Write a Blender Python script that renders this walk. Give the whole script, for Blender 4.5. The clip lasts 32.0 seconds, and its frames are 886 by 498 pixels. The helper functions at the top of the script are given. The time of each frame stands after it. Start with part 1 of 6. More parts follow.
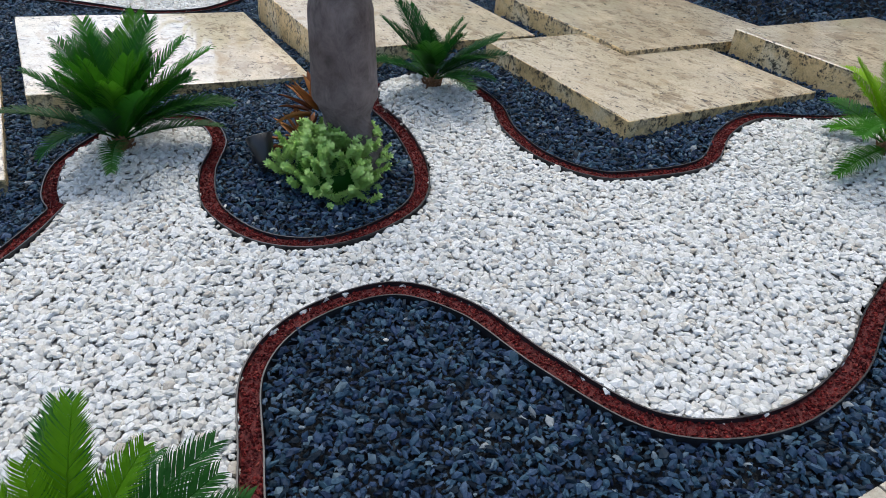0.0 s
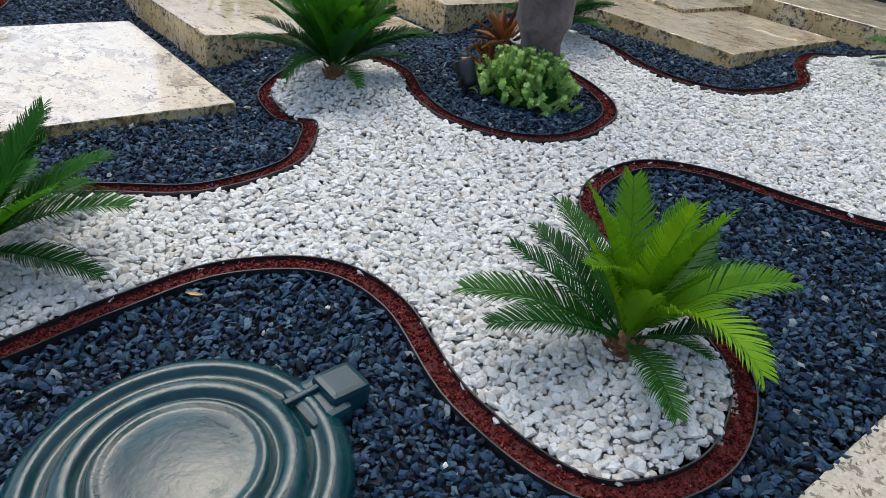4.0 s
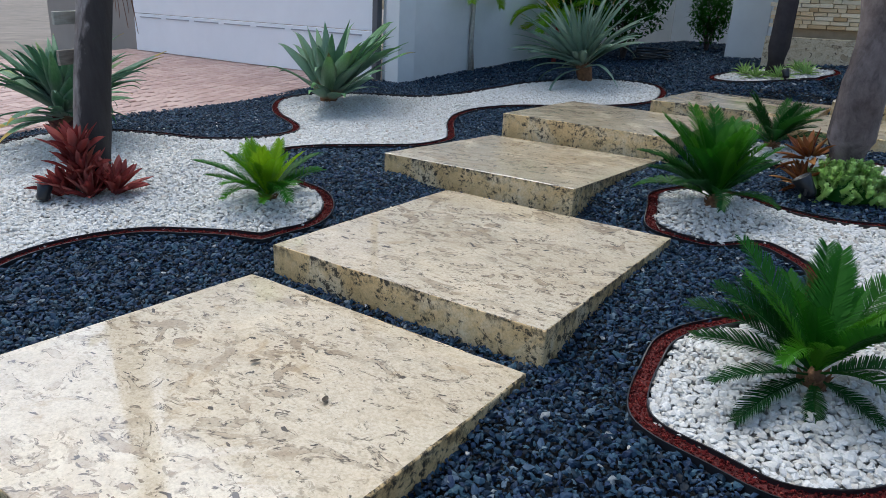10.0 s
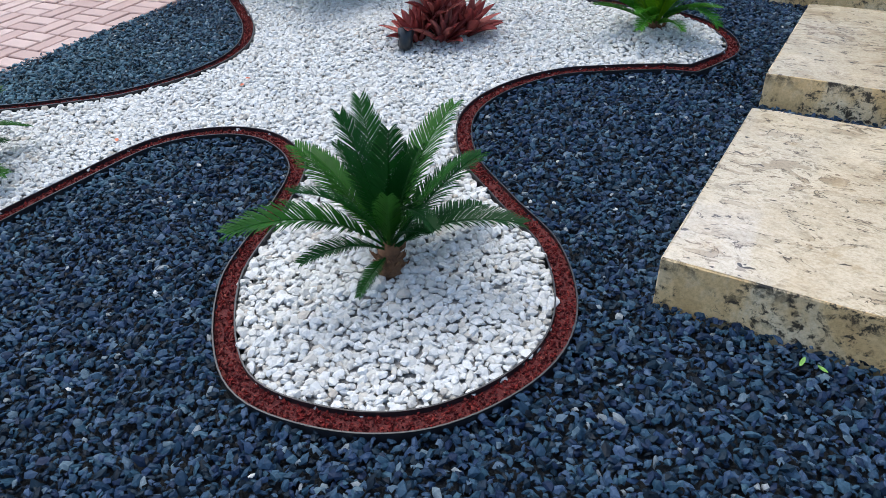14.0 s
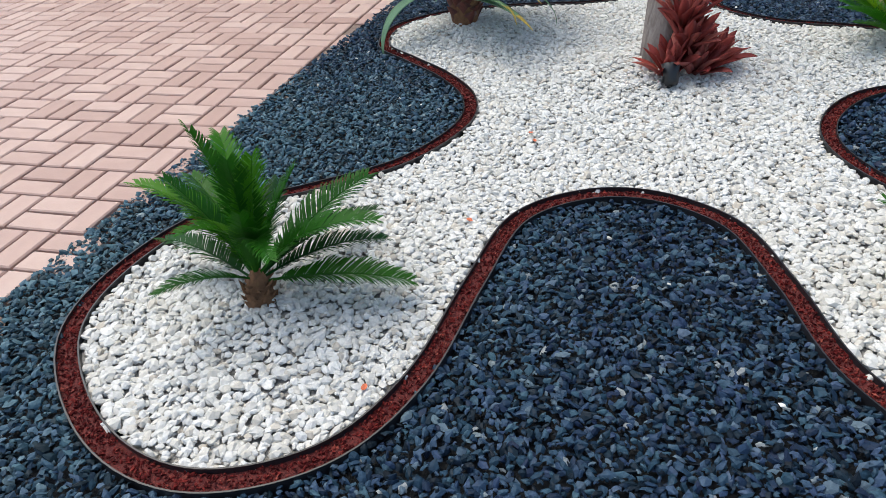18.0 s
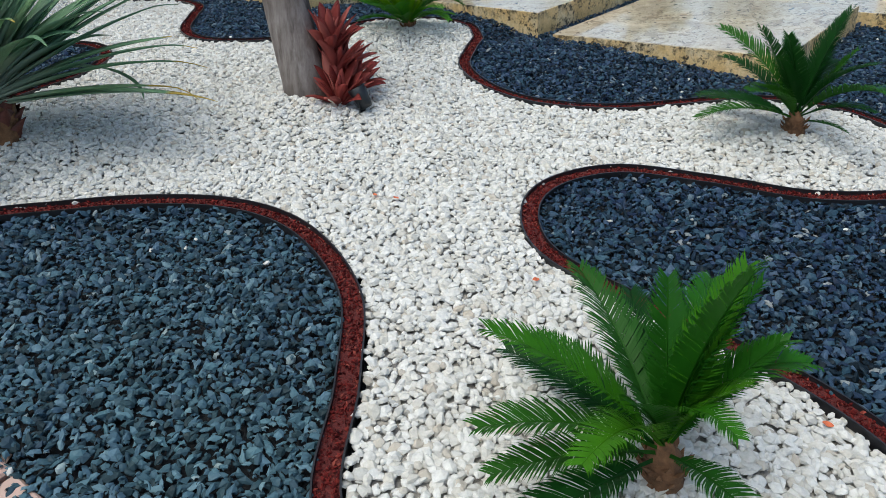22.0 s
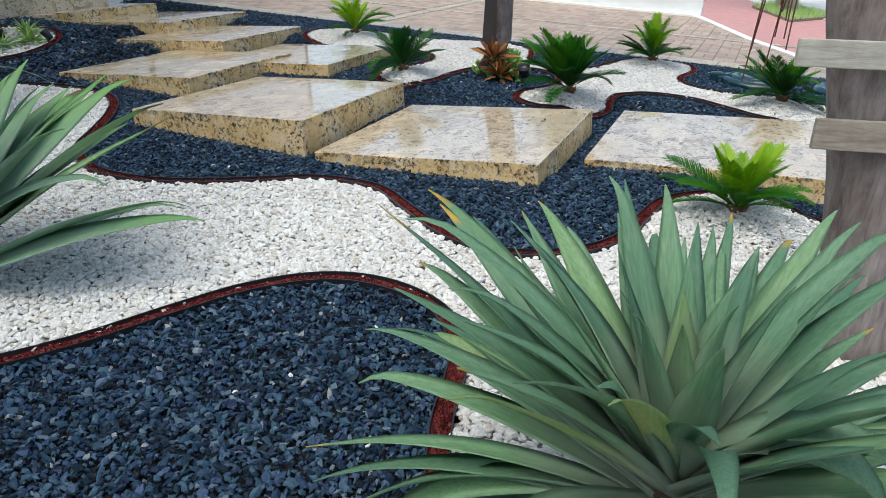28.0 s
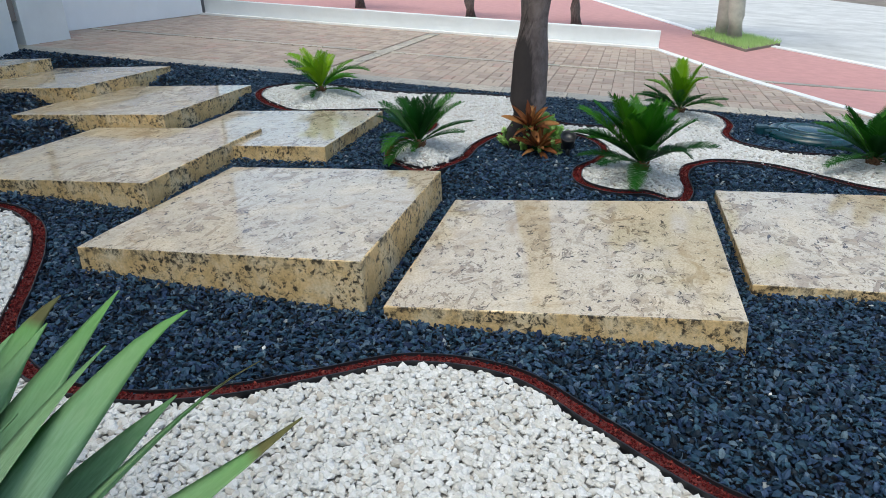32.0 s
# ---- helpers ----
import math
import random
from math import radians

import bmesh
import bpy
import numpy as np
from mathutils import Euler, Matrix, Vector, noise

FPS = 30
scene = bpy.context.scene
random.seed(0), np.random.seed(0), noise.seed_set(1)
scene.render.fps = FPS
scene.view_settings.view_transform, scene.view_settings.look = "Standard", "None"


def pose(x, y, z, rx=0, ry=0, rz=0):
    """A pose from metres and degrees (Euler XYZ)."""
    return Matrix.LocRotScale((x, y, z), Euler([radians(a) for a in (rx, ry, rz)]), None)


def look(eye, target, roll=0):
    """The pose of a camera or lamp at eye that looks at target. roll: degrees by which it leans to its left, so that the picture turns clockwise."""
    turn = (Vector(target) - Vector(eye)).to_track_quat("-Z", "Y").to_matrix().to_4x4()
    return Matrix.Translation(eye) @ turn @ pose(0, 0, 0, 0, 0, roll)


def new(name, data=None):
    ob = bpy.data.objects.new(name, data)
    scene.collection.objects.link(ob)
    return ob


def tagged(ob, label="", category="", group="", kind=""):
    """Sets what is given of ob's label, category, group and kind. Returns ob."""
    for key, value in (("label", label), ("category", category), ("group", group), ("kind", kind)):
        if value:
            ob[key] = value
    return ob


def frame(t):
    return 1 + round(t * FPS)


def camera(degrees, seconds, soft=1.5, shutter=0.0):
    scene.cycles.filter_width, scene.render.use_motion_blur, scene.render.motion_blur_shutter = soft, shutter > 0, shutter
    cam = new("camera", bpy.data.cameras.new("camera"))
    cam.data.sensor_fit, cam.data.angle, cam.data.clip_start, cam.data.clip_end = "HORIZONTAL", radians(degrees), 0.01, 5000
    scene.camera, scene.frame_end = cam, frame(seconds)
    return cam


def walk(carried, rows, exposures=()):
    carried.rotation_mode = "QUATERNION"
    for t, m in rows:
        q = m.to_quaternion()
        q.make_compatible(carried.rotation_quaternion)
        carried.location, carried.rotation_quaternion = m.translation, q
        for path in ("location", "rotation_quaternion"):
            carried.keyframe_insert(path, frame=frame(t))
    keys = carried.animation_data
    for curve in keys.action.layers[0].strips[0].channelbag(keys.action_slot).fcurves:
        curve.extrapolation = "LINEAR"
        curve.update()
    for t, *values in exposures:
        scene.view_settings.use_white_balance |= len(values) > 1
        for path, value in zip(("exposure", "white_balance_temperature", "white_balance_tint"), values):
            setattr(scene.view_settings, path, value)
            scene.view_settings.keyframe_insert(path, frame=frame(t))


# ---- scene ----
cam = camera(65.26, 32.0, soft=0.5)

# seconds, eye (x, y, z), yaw, pitch, roll in degrees
PATH = [
    (0.0, 3.238, 1.651, 1.280, 21.78, -35.41, 0.31),
    (0.5, 3.117, 1.679, 1.253, 20.09, -36.22, 0.84),
    (1.0, 3.062, 1.637, 1.235, 17.50, -36.15, 2.28),
    (1.5, 2.927, 1.413, 1.252, 14.18, -34.52, -0.18),
    (2.0, 2.804, 1.321, 1.241, 13.73, -33.96, 2.22),
    (2.5, 2.683, 1.163, 1.207, 12.06, -35.18, 4.07),
    (3.0, 2.550, 0.871, 1.207, 8.90, -33.97, 3.66),
    (3.5, 2.366, 0.779, 1.153, 9.65, -34.66, 4.10),
    (5.5, 1.739, 0.157, 1.132, 3.29, -30.73, 5.32),
    (6.0, 1.570, -0.050, 1.124, -1.47, -32.25, 4.33),
    (6.5, 1.328, -0.084, 1.114, 2.88, -31.19, 2.17),
    (7.0, 1.094, -0.139, 1.162, 4.03, -27.62, 1.97),
    (7.5, 0.809, -0.243, 1.195, 2.11, -27.52, 1.30),
    (8.0, 0.555, -0.086, 1.207, 7.23, -25.80, 0.14),
    (8.5, 0.300, -0.041, 1.204, 6.34, -24.79, -0.10),
    (9.0, -0.000, 0.000, 1.230, -0.00, -25.82, -2.14),
    (9.5, -0.204, 0.183, 1.202, -0.19, -24.68, -0.88),
    (10.0, -0.373, 0.252, 1.211, -4.25, -23.22, -0.07),
    (10.5, -0.680, 0.262, 1.235, -13.70, -22.79, -2.45),
    (11.0, -0.902, 0.415, 1.225, -10.95, -22.27, -1.33),
    (11.5, -1.076, 0.543, 1.221, -10.56, -23.03, -0.82),
    (12.0, -1.412, 0.527, 1.202, -14.82, -25.14, -0.66),
    (12.5, -1.688, 0.554, 1.232, -6.89, -30.53, -2.39),
    (13.0, -1.856, 0.575, 1.191, 0.76, -33.53, -3.26),
    (13.5, -2.106, 0.603, 1.180, -5.03, -34.53, -3.50),
    (14.0, -2.434, 0.644, 1.189, -6.67, -36.44, -3.76),
    (14.5, -2.621, 0.759, 1.189, -2.48, -37.50, -4.88),
    (16.5, -3.493, 1.053, 1.122, -7.96, -35.84, -4.33),
    (17.0, -3.776, 1.086, 1.133, -19.61, -35.38, -4.24),
    (17.5, -3.943, 1.269, 1.136, -16.53, -34.74, -4.79),
    (18.0, -4.041, 1.485, 1.151, -19.00, -33.92, -4.08),
    (18.5, -4.245, 1.643, 1.125, -31.02, -33.89, -4.09),
    (19.0, -4.442, 1.909, 1.135, -31.94, -32.64, -1.62),
    (19.5, -4.603, 2.154, 1.108, -40.97, -33.69, 0.98),
    (20.0, -4.800, 2.393, 1.112, -60.39, -33.46, 2.66),
    (20.5, -4.794, 2.658, 1.086, -60.29, -33.20, 0.11),
    (21.0, -4.718, 2.901, 1.101, -69.09, -36.24, 1.87),
    (21.5, -4.854, 3.191, 1.087, -84.49, -31.47, 0.92),
    (22.0, -4.881, 3.422, 1.105, -89.29, -33.10, 0.57),
    (22.5, -4.692, 3.619, 1.116, -89.32, -31.14, 1.16),
    (23.0, -4.675, 3.844, 1.134, -91.00, -27.49, 0.03),
    (23.5, -4.663, 4.104, 1.169, -99.22, -29.94, -1.19),
    (24.0, -4.472, 4.322, 1.131, -97.52, -28.96, 0.35),
    (24.5, -4.318, 4.502, 1.181, -96.72, -27.51, 0.82),
    (25.0, -4.262, 4.760, 1.130, -102.37, -26.39, -0.14),
    (25.5, -4.013, 5.007, 1.079, -101.71, -26.59, 2.04),
    (26.0, -3.836, 5.164, 1.129, -96.19, -26.14, 0.55),
    (26.5, -3.781, 5.375, 1.136, -104.55, -24.39, 1.20),
    (28.5, -3.191, 5.949, 1.146, -108.20, -25.52, 2.78),
    (29.0, -3.053, 6.163, 1.168, -108.11, -26.91, 0.20),
    (29.5, -2.805, 6.185, 1.186, -101.72, -27.32, 1.38),
    (30.0, -2.618, 6.302, 1.169, -108.34, -25.18, 2.50),
    (30.5, -2.388, 6.359, 1.164, -106.09, -26.43, 0.82),
    (31.0, -2.173, 6.282, 1.152, -105.20, -24.81, 3.53),
    (31.5, -2.033, 6.273, 1.170, -111.67, -22.45, 3.27),
    (32.0, -1.760, 6.191, 1.172, -116.99, -23.24, 2.59),
]


def aim(x, y, z, yaw, pitch, roll):
    a, b = radians(yaw), radians(pitch)
    return look((x, y, z), (x - math.sin(a) * math.cos(b), y + math.cos(a) * math.cos(b), z + math.sin(b)), roll)


# the garden climbs about five degrees towards the house; the plan below is drawn on that slope
TILT = Matrix.Rotation(radians(5.2), 4, Vector((0.773, -0.634, 0.0)))

EXPOSURES = [(0.0, 0.95, 6350, 4.0), (3.0, 0.85, 6400, 4.0), (6.0, 1.0, 6550, 5.0), (8.0, 0.78, 6200, 3.0), (9.0, 0.76, 6120, 3.0), (10.0, 0.66, 6050, 3.0), (11.0, 0.84, 5980, 4.0), (12.0, 0.82, 5980, 4.0), (13.0, 0.80, 5950, 4.0), (14.0, 0.90, 5950, 4.0),
             (17.0, 0.92, 6600, 4.0), (20.0, 0.66, 6600, -1.0), (24.0, 0.58, 6350, 0.0), (26.0, 0.90, 6450, 1.0), (30.0, 0.90, 6500, 2.5), (32.0, 0.70, 6250, 0.0)]
walk(cam, [(r[0], TILT @ aim(*r[1:])) for r in PATH], exposures=EXPOSURES)

# ---- light: bright overcast after rain ----
world = bpy.data.worlds.new("world")
scene.world = world
world.use_nodes = True
wn = world.node_tree.nodes
sky = wn.new("ShaderNodeTexSky")
sky.sky_type, sky.sun_disc = "NISHITA", False
sky.sun_elevation, sky.sun_rotation = radians(68), radians(325)
sky.air_density, sky.dust_density, sky.ozone_density = 0.8, 4.0, 1.0
wn["Background"].inputs[1].default_value = 0.15
world.node_tree.links.new(sky.outputs[0], wn["Background"].inputs[0])
sun = new("sun", bpy.data.lights.new("sun", "SUN"))
sun.data.energy, sun.data.angle, sun.data.color = 0.5, radians(60), (1.0, 0.985, 0.96)
sun.matrix_world = look((-2.6, 3.7, 11.1), (0, 0, 0))

# ---- materials ----


def mat(name, rough=0.6, metal=0.0, spec=0.5):
    m = bpy.data.materials.new(name)
    m.use_nodes = True
    b = m.node_tree.nodes["Principled BSDF"]
    b.inputs["Roughness"].default_value = rough
    b.inputs["Metallic"].default_value = metal
    b.inputs["Specular IOR Level"].default_value = spec
    return m, m.node_tree, b


def node(nt, kind, **kw):
    n = nt.nodes.new(kind)
    for k, v in kw.items():
        n.inputs[k.replace("_", " ")].default_value = v
    return n


def coords(nt, scale=(1, 1, 1)):
    tc = nt.nodes.new("ShaderNodeTexCoord")
    mp = nt.nodes.new("ShaderNodeMapping")
    mp.inputs["Scale"].default_value = scale
    nt.links.new(tc.outputs["Object"], mp.inputs["Vector"])
    return mp.outputs["Vector"]


def noise_tex(nt, scale, detail=6, rough=0.6, vec=None, dist=0.0):
    n = node(nt, "ShaderNodeTexNoise", Scale=scale, Detail=detail, Roughness=rough, Distortion=dist)
    if vec is not None:
        nt.links.new(vec, n.inputs["Vector"])
    return n.outputs["Fac"]


def ramp(nt, fac, stops):
    r = nt.nodes.new("ShaderNodeValToRGB")
    e = r.color_ramp.elements
    while len(e) < len(stops):
        e.new(0.5)
    for i, (p, c) in enumerate(stops):
        e[i].position, e[i].color = p, (*c, 1.0)
    nt.links.new(fac, r.inputs["Fac"])
    return r.outputs["Color"]


def mix(nt, fac, a, b, mode="MIX"):
    n = nt.nodes.new("ShaderNodeMix")
    n.data_type, n.blend_type = "RGBA", mode
    for sock, v in ((n.inputs[0], fac), (n.inputs[6], a), (n.inputs[7], b)):
        if isinstance(v, (int, float)):
            sock.default_value = v
        elif isinstance(v, tuple):
            sock.default_value = (*v, 1.0)
        else:
            nt.links.new(v, sock)
    return n.outputs[2]


def bump(nt, b, height, strength=0.3, dist=0.01):
    n = node(nt, "ShaderNodeBump", Strength=strength, Distance=dist)
    nt.links.new(height, n.inputs["Height"])
    nt.links.new(n.outputs["Normal"], b.inputs["Normal"])


def rough_from(nt, b, fac, lo, hi):
    r = node(nt, "ShaderNodeMapRange")
    r.inputs["To Min"].default_value, r.inputs["To Max"].default_value = lo, hi
    nt.links.new(fac, r.inputs["Value"])
    nt.links.new(r.outputs["Result"], b.inputs["Roughness"])


def island(nt):
    return nt.nodes.new("ShaderNodeNewGeometry").outputs["Random Per Island"]


def per_object(nt):
    return nt.nodes.new("ShaderNodeObjectInfo").outputs["Random"]


def stone_mat(name, stops, lo, hi, grain=220, spec=0.5, depth=0.35, dusty=None):
    m, nt, b = mat(name, spec=spec)
    v = coords(nt)
    col = ramp(nt, island(nt), stops)
    n = noise_tex(nt, grain, 4, 0.6, v)
    col = mix(nt, depth, col, ramp(nt, n, [(0.3, (0.35, 0.35, 0.35)), (0.7, (1, 1, 1))]), "MULTIPLY")
    if dusty:
        # a ragged drift of dry dust: its middle, reach and colour
        gap = nt.nodes.new("ShaderNodeVectorMath")
        gap.operation = "DISTANCE"
        gap.inputs[1].default_value = dusty[0]
        nt.links.new(v, gap.inputs[0])
        reach = node(nt, "ShaderNodeMapRange")
        reach.inputs["From Min"].default_value, reach.inputs["From Max"].default_value = dusty[1] * 1.35, dusty[1] * 0.35
        nt.links.new(gap.outputs["Value"], reach.inputs["Value"])
        drift = mix(nt, 1.0, reach.outputs["Result"], ramp(nt, noise_tex(nt, 2.5, 5, 0.6, v), [(0.30, (0.35, 0.35, 0.35)), (0.62, (0.85, 0.85, 0.85))]), "MULTIPLY")
        col = mix(nt, drift, col, mix(nt, 0.5, col, ramp(nt, island(nt), [(0.0, tuple(c * 0.35 for c in dusty[2])), (1.0, tuple(c * 1.6 for c in dusty[2]))])))
    nt.links.new(col, b.inputs["Base Color"])
    rough_from(nt, b, noise_tex(nt, 12, 3, 0.5, v), lo, hi)
    bump(nt, b, n, 0.35, 0.002)
    return m


WHITE_STONE = stone_mat("white_pebble", [(0.0, (0.50, 0.45, 0.38)), (0.08, (0.58, 0.56, 0.51)), (0.5, (0.65, 0.645, 0.615)), (1.0, (0.73, 0.73, 0.71))], 0.45, 0.7, 120, 0.3, 0.3)
BLACK_STONE = stone_mat("black_chip", [(0.0, (0.006, 0.011, 0.019)), (0.2, (0.011, 0.028, 0.047)), (0.3, (0.014, 0.026, 0.062)), (0.5, (0.023, 0.058, 0.093)), (0.6, (0.028, 0.052, 0.112)),
                                        (0.8, (0.047, 0.100, 0.142)), (0.9, (0.056, 0.091, 0.165)), (0.985, (0.120, 0.177, 0.217)), (0.998, (0.308, 0.331, 0.342))], 0.35, 0.65, 160, 0.12, 0.55, ((-4.25, 3.95, 0.0), 1.25, (0.115, 0.220, 0.245)))
RED_STONE = stone_mat("red_crumb", [(0.0, (0.035, 0.005, 0.006)), (0.5, (0.115, 0.013, 0.013)), (0.9, (0.19, 0.024, 0.021)), (1.0, (0.30, 0.08, 0.06))], 0.75, 0.95, spec=0.12)


def soil_mat(name, a, c, scale):
    m, nt, b = mat(name, 0.9)
    v = coords(nt)
    n = noise_tex(nt, scale, 8, 0.7, v)
    nt.links.new(ramp(nt, n, [(0.3, a), (0.7, c)]), b.inputs["Base Color"])
    bump(nt, b, n, 0.6, 0.01)
    return m


WHITE_BED = soil_mat("white_bed", (0.20, 0.19, 0.175), (0.44, 0.42, 0.39), 60)
# near-black ground: the shade in the gaps between chips is put in its colour
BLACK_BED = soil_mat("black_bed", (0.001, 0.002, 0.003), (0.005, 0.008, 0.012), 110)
RED_BED = soil_mat("red_bed", (0.030, 0.004, 0.005), (0.17, 0.022, 0.018), 190)


def travertine(name, base, dark, light, blot, lo=0.10, hi=0.38, spec=0.5, bands=(0.8, 1.5, 2.0), wet=0.0, vary=0.0):
    """Cream stone with swirling clouds, brown streaks and small dark pits, under a film of water."""
    m, nt, b = mat(name, spec=spec)
    info = nt.nodes.new("ShaderNodeObjectInfo")
    off = nt.nodes.new("ShaderNodeVectorMath")
    off.operation = "SCALE"
    off.inputs[0].default_value = (17.0, 23.0, 5.0)
    nt.links.new(info.outputs["Random"], off.inputs["Scale"])

    def shifted(vec):
        a = nt.nodes.new("ShaderNodeVectorMath")
        a.operation = "ADD"
        nt.links.new(vec, a.inputs[0])
        nt.links.new(off.outputs[0], a.inputs[1])
        return a.outputs[0]

    v = shifted(coords(nt))
    vs = shifted(coords(nt, bands))
    full, none = (1, 1, 1), (0, 0, 0)
    big = noise_tex(nt, 2.4, 5, 0.6, v, 0.6)
    swirl = noise_tex(nt, 15.0, 8, 0.75, vs, 1.0)
    fine = noise_tex(nt, 110, 4, 0.7, v)
    col = ramp(nt, swirl, [(0.28, tuple(c * 0.82 for c in base)), (0.45, base), (0.58, light), (0.72, base)])
    col = mix(nt, 0.5, col, ramp(nt, big, [(0.36, base), (0.6, light)]))
    zone = ramp(nt, noise_tex(nt, 2.0, 4, 0.6, v, 0.8), [(0.40, (0.04, 0.04, 0.04)), (0.6, full)])
    # tan shell-like patches with dark broken rims
    patch = noise_tex(nt, 7.5, 4, 0.6, vs, 1.3)
    col = mix(nt, mix(nt, 1.0, zone, ramp(nt, patch, [(0.54, none), (0.575, (0.75, 0.75, 0.75))]), "MULTIPLY"), col, dark)
    torn = ramp(nt, noise_tex(nt, 24.0, 4, 0.6, v), [(0.47, none), (0.56, full)])
    rim = ramp(nt, patch, [(0.535, none), (0.550, full), (0.562, full), (0.580, none)])
    col = mix(nt, mix(nt, 1.0, rim, torn, "MULTIPLY"), col, tuple(c * 0.3 for c in dark))
    # flecks and holes, both ragged
    fleck = ramp(nt, noise_tex(nt, 34.0, 5, 0.62, vs, 0.8), [(0.575, none), (0.61, full)])
    col = mix(nt, mix(nt, 1.0, fleck, zone, "MULTIPLY"), col, tuple(c * 0.6 for c in dark))
    hole = ramp(nt, noise_tex(nt, 21.0, 3, 0.5, vs, 0.5), [(0.67, none), (0.69, full)])
    col = mix(nt, hole, col, tuple(c * 0.18 for c in dark))
    col = mix(nt, ramp(nt, noise_tex(nt, 4.5, 6, 0.65, v, 1.2), [(0.58, none), (0.70, (0.7, 0.7, 0.7))]), col, blot)
    col = mix(nt, 0.5, col, ramp(nt, fine, [(0.36, (0.5, 0.44, 0.36)), (0.58, full)]), "MULTIPLY")
    if vary:
        col = mix(nt, ramp(nt, info.outputs["Random"], [(0.25, none), (0.8, (vary, vary, vary))]), col, (0.27, 0.26, 0.22))
    nt.links.new(col, b.inputs["Base Color"])
    rough_from(nt, b, noise_tex(nt, 4.0, 7, 0.72, v, 0.6), lo, hi)
    bump(nt, b, mix(nt, 0.5, swirl, fine), 0.16, 0.004)
    if wet:
        puddle = ramp(nt, noise_tex(nt, 3.2, 6, 0.6, v, 0.8), [(0.30, (0.4, 0.4, 0.4)), (0.5, (1, 1, 1))])
        nt.links.new(puddle, b.inputs["Coat Weight"])
        b.inputs["Coat Roughness"].default_value, b.inputs["Coat IOR"].default_value = 0.04, wet
        film = node(nt, "ShaderNodeBump", Strength=0.05, Distance=0.004)
        nt.links.new(noise_tex(nt, 30, 4, 0.6, vs), film.inputs["Height"])
        nt.links.new(film.outputs["Normal"], b.inputs["Coat Normal"])
    return m


SLAB_TOP = travertine("polished_travertine", (0.60, 0.49, 0.33), (0.30, 0.205, 0.11), (0.73, 0.64, 0.48), (0.45, 0.31, 0.15), 0.30, 0.55, 0.4, (0.9, 1.35, 1.5), 2.0)
STRIP = travertine("border_travertine", (0.50, 0.42, 0.30), (0.20, 0.15, 0.09), (0.66, 0.60, 0.49), (0.16, 0.15, 0.12), 0.25, 0.55, 0.5, (1.4, 1.4, 1.4), 0.0, 0.75)


PLINTH = travertine("cream_travertine", (0.60, 0.50, 0.34), (0.32, 0.22, 0.12), (0.72, 0.63, 0.47), (0.46, 0.33, 0.18), 0.35, 0.6, 0.4, (1.0, 1.2, 1.4))


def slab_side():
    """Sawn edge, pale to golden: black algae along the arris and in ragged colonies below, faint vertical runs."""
    m, nt, b = mat("slab_side", 0.5)
    v = coords(nt)
    runs = coords(nt, (1, 1, 0.45))
    full, none = (1, 1, 1), (0, 0, 0)
    n1 = noise_tex(nt, 3.5, 7, 0.7, v, 0.6)
    n2 = noise_tex(nt, 42, 6, 0.7, v, 0.4)
    col = ramp(nt, n1, [(0.30, (0.60, 0.39, 0.16)), (0.48, (0.76, 0.56, 0.28)), (0.62, (0.79, 0.67, 0.45)), (0.76, (0.74, 0.69, 0.56))])
    col = mix(nt, 0.35, col, ramp(nt, noise_tex(nt, 13, 6, 0.7, runs, 0.4), [(0.36, (0.5, 0.42, 0.30)), (0.6, full)]), "MULTIPLY")
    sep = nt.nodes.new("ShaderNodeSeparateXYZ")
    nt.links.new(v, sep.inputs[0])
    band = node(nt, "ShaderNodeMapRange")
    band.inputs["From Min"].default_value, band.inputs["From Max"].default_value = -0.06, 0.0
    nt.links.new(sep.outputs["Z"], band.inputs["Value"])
    colony = ramp(nt, noise_tex(nt, 8, 5, 0.65, v, 0.6), [(0.43, none), (0.53, full)])
    speck = ramp(nt, n2, [(0.50, none), (0.58, full)])
    col = mix(nt, mix(nt, 1.0, colony, speck, "MULTIPLY"), col, (0.045, 0.034, 0.020))
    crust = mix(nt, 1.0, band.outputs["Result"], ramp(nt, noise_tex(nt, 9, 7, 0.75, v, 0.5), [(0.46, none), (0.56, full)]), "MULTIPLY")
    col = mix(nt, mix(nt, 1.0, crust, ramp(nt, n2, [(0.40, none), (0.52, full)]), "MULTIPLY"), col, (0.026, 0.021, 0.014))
    col = mix(nt, 0.4, col, ramp(nt, noise_tex(nt, 110, 4, 0.7, v), [(0.36, (0.45, 0.38, 0.28)), (0.58, full)]), "MULTIPLY")
    nt.links.new(col, b.inputs["Base Color"])
    rough_from(nt, b, n1, 0.35, 0.65)
    bump(nt, b, n2, 0.4, 0.004)
    return m


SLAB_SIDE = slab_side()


def plain(name, color, rough=0.5, vary=0.12, scale=8.0, metal=0.0, bumps=0.1, rnd=0.0):
    m, nt, b = mat(name, rough, metal)
    v = coords(nt)
    n = noise_tex(nt, scale, 6, 0.65, v)
    c2 = tuple(c * (1 - vary) for c in color)
    c3 = tuple(min(1, c * (1 + vary)) for c in color)
    col = ramp(nt, n, [(0.3, c2), (0.7, c3)])
    if rnd:
        col = mix(nt, 1.0, col, ramp(nt, per_object(nt), [(0, (1 - rnd, 1 - rnd, 1 - rnd)), (1, (1, 1, 1))]), "MULTIPLY")
    nt.links.new(col, b.inputs["Base Color"])
    bump(nt, b, noise_tex(nt, scale * 6, 5, 0.6, v), bumps, 0.004)
    return m


PLASTIC = plain("black_edging", (0.016, 0.016, 0.019), 0.32)


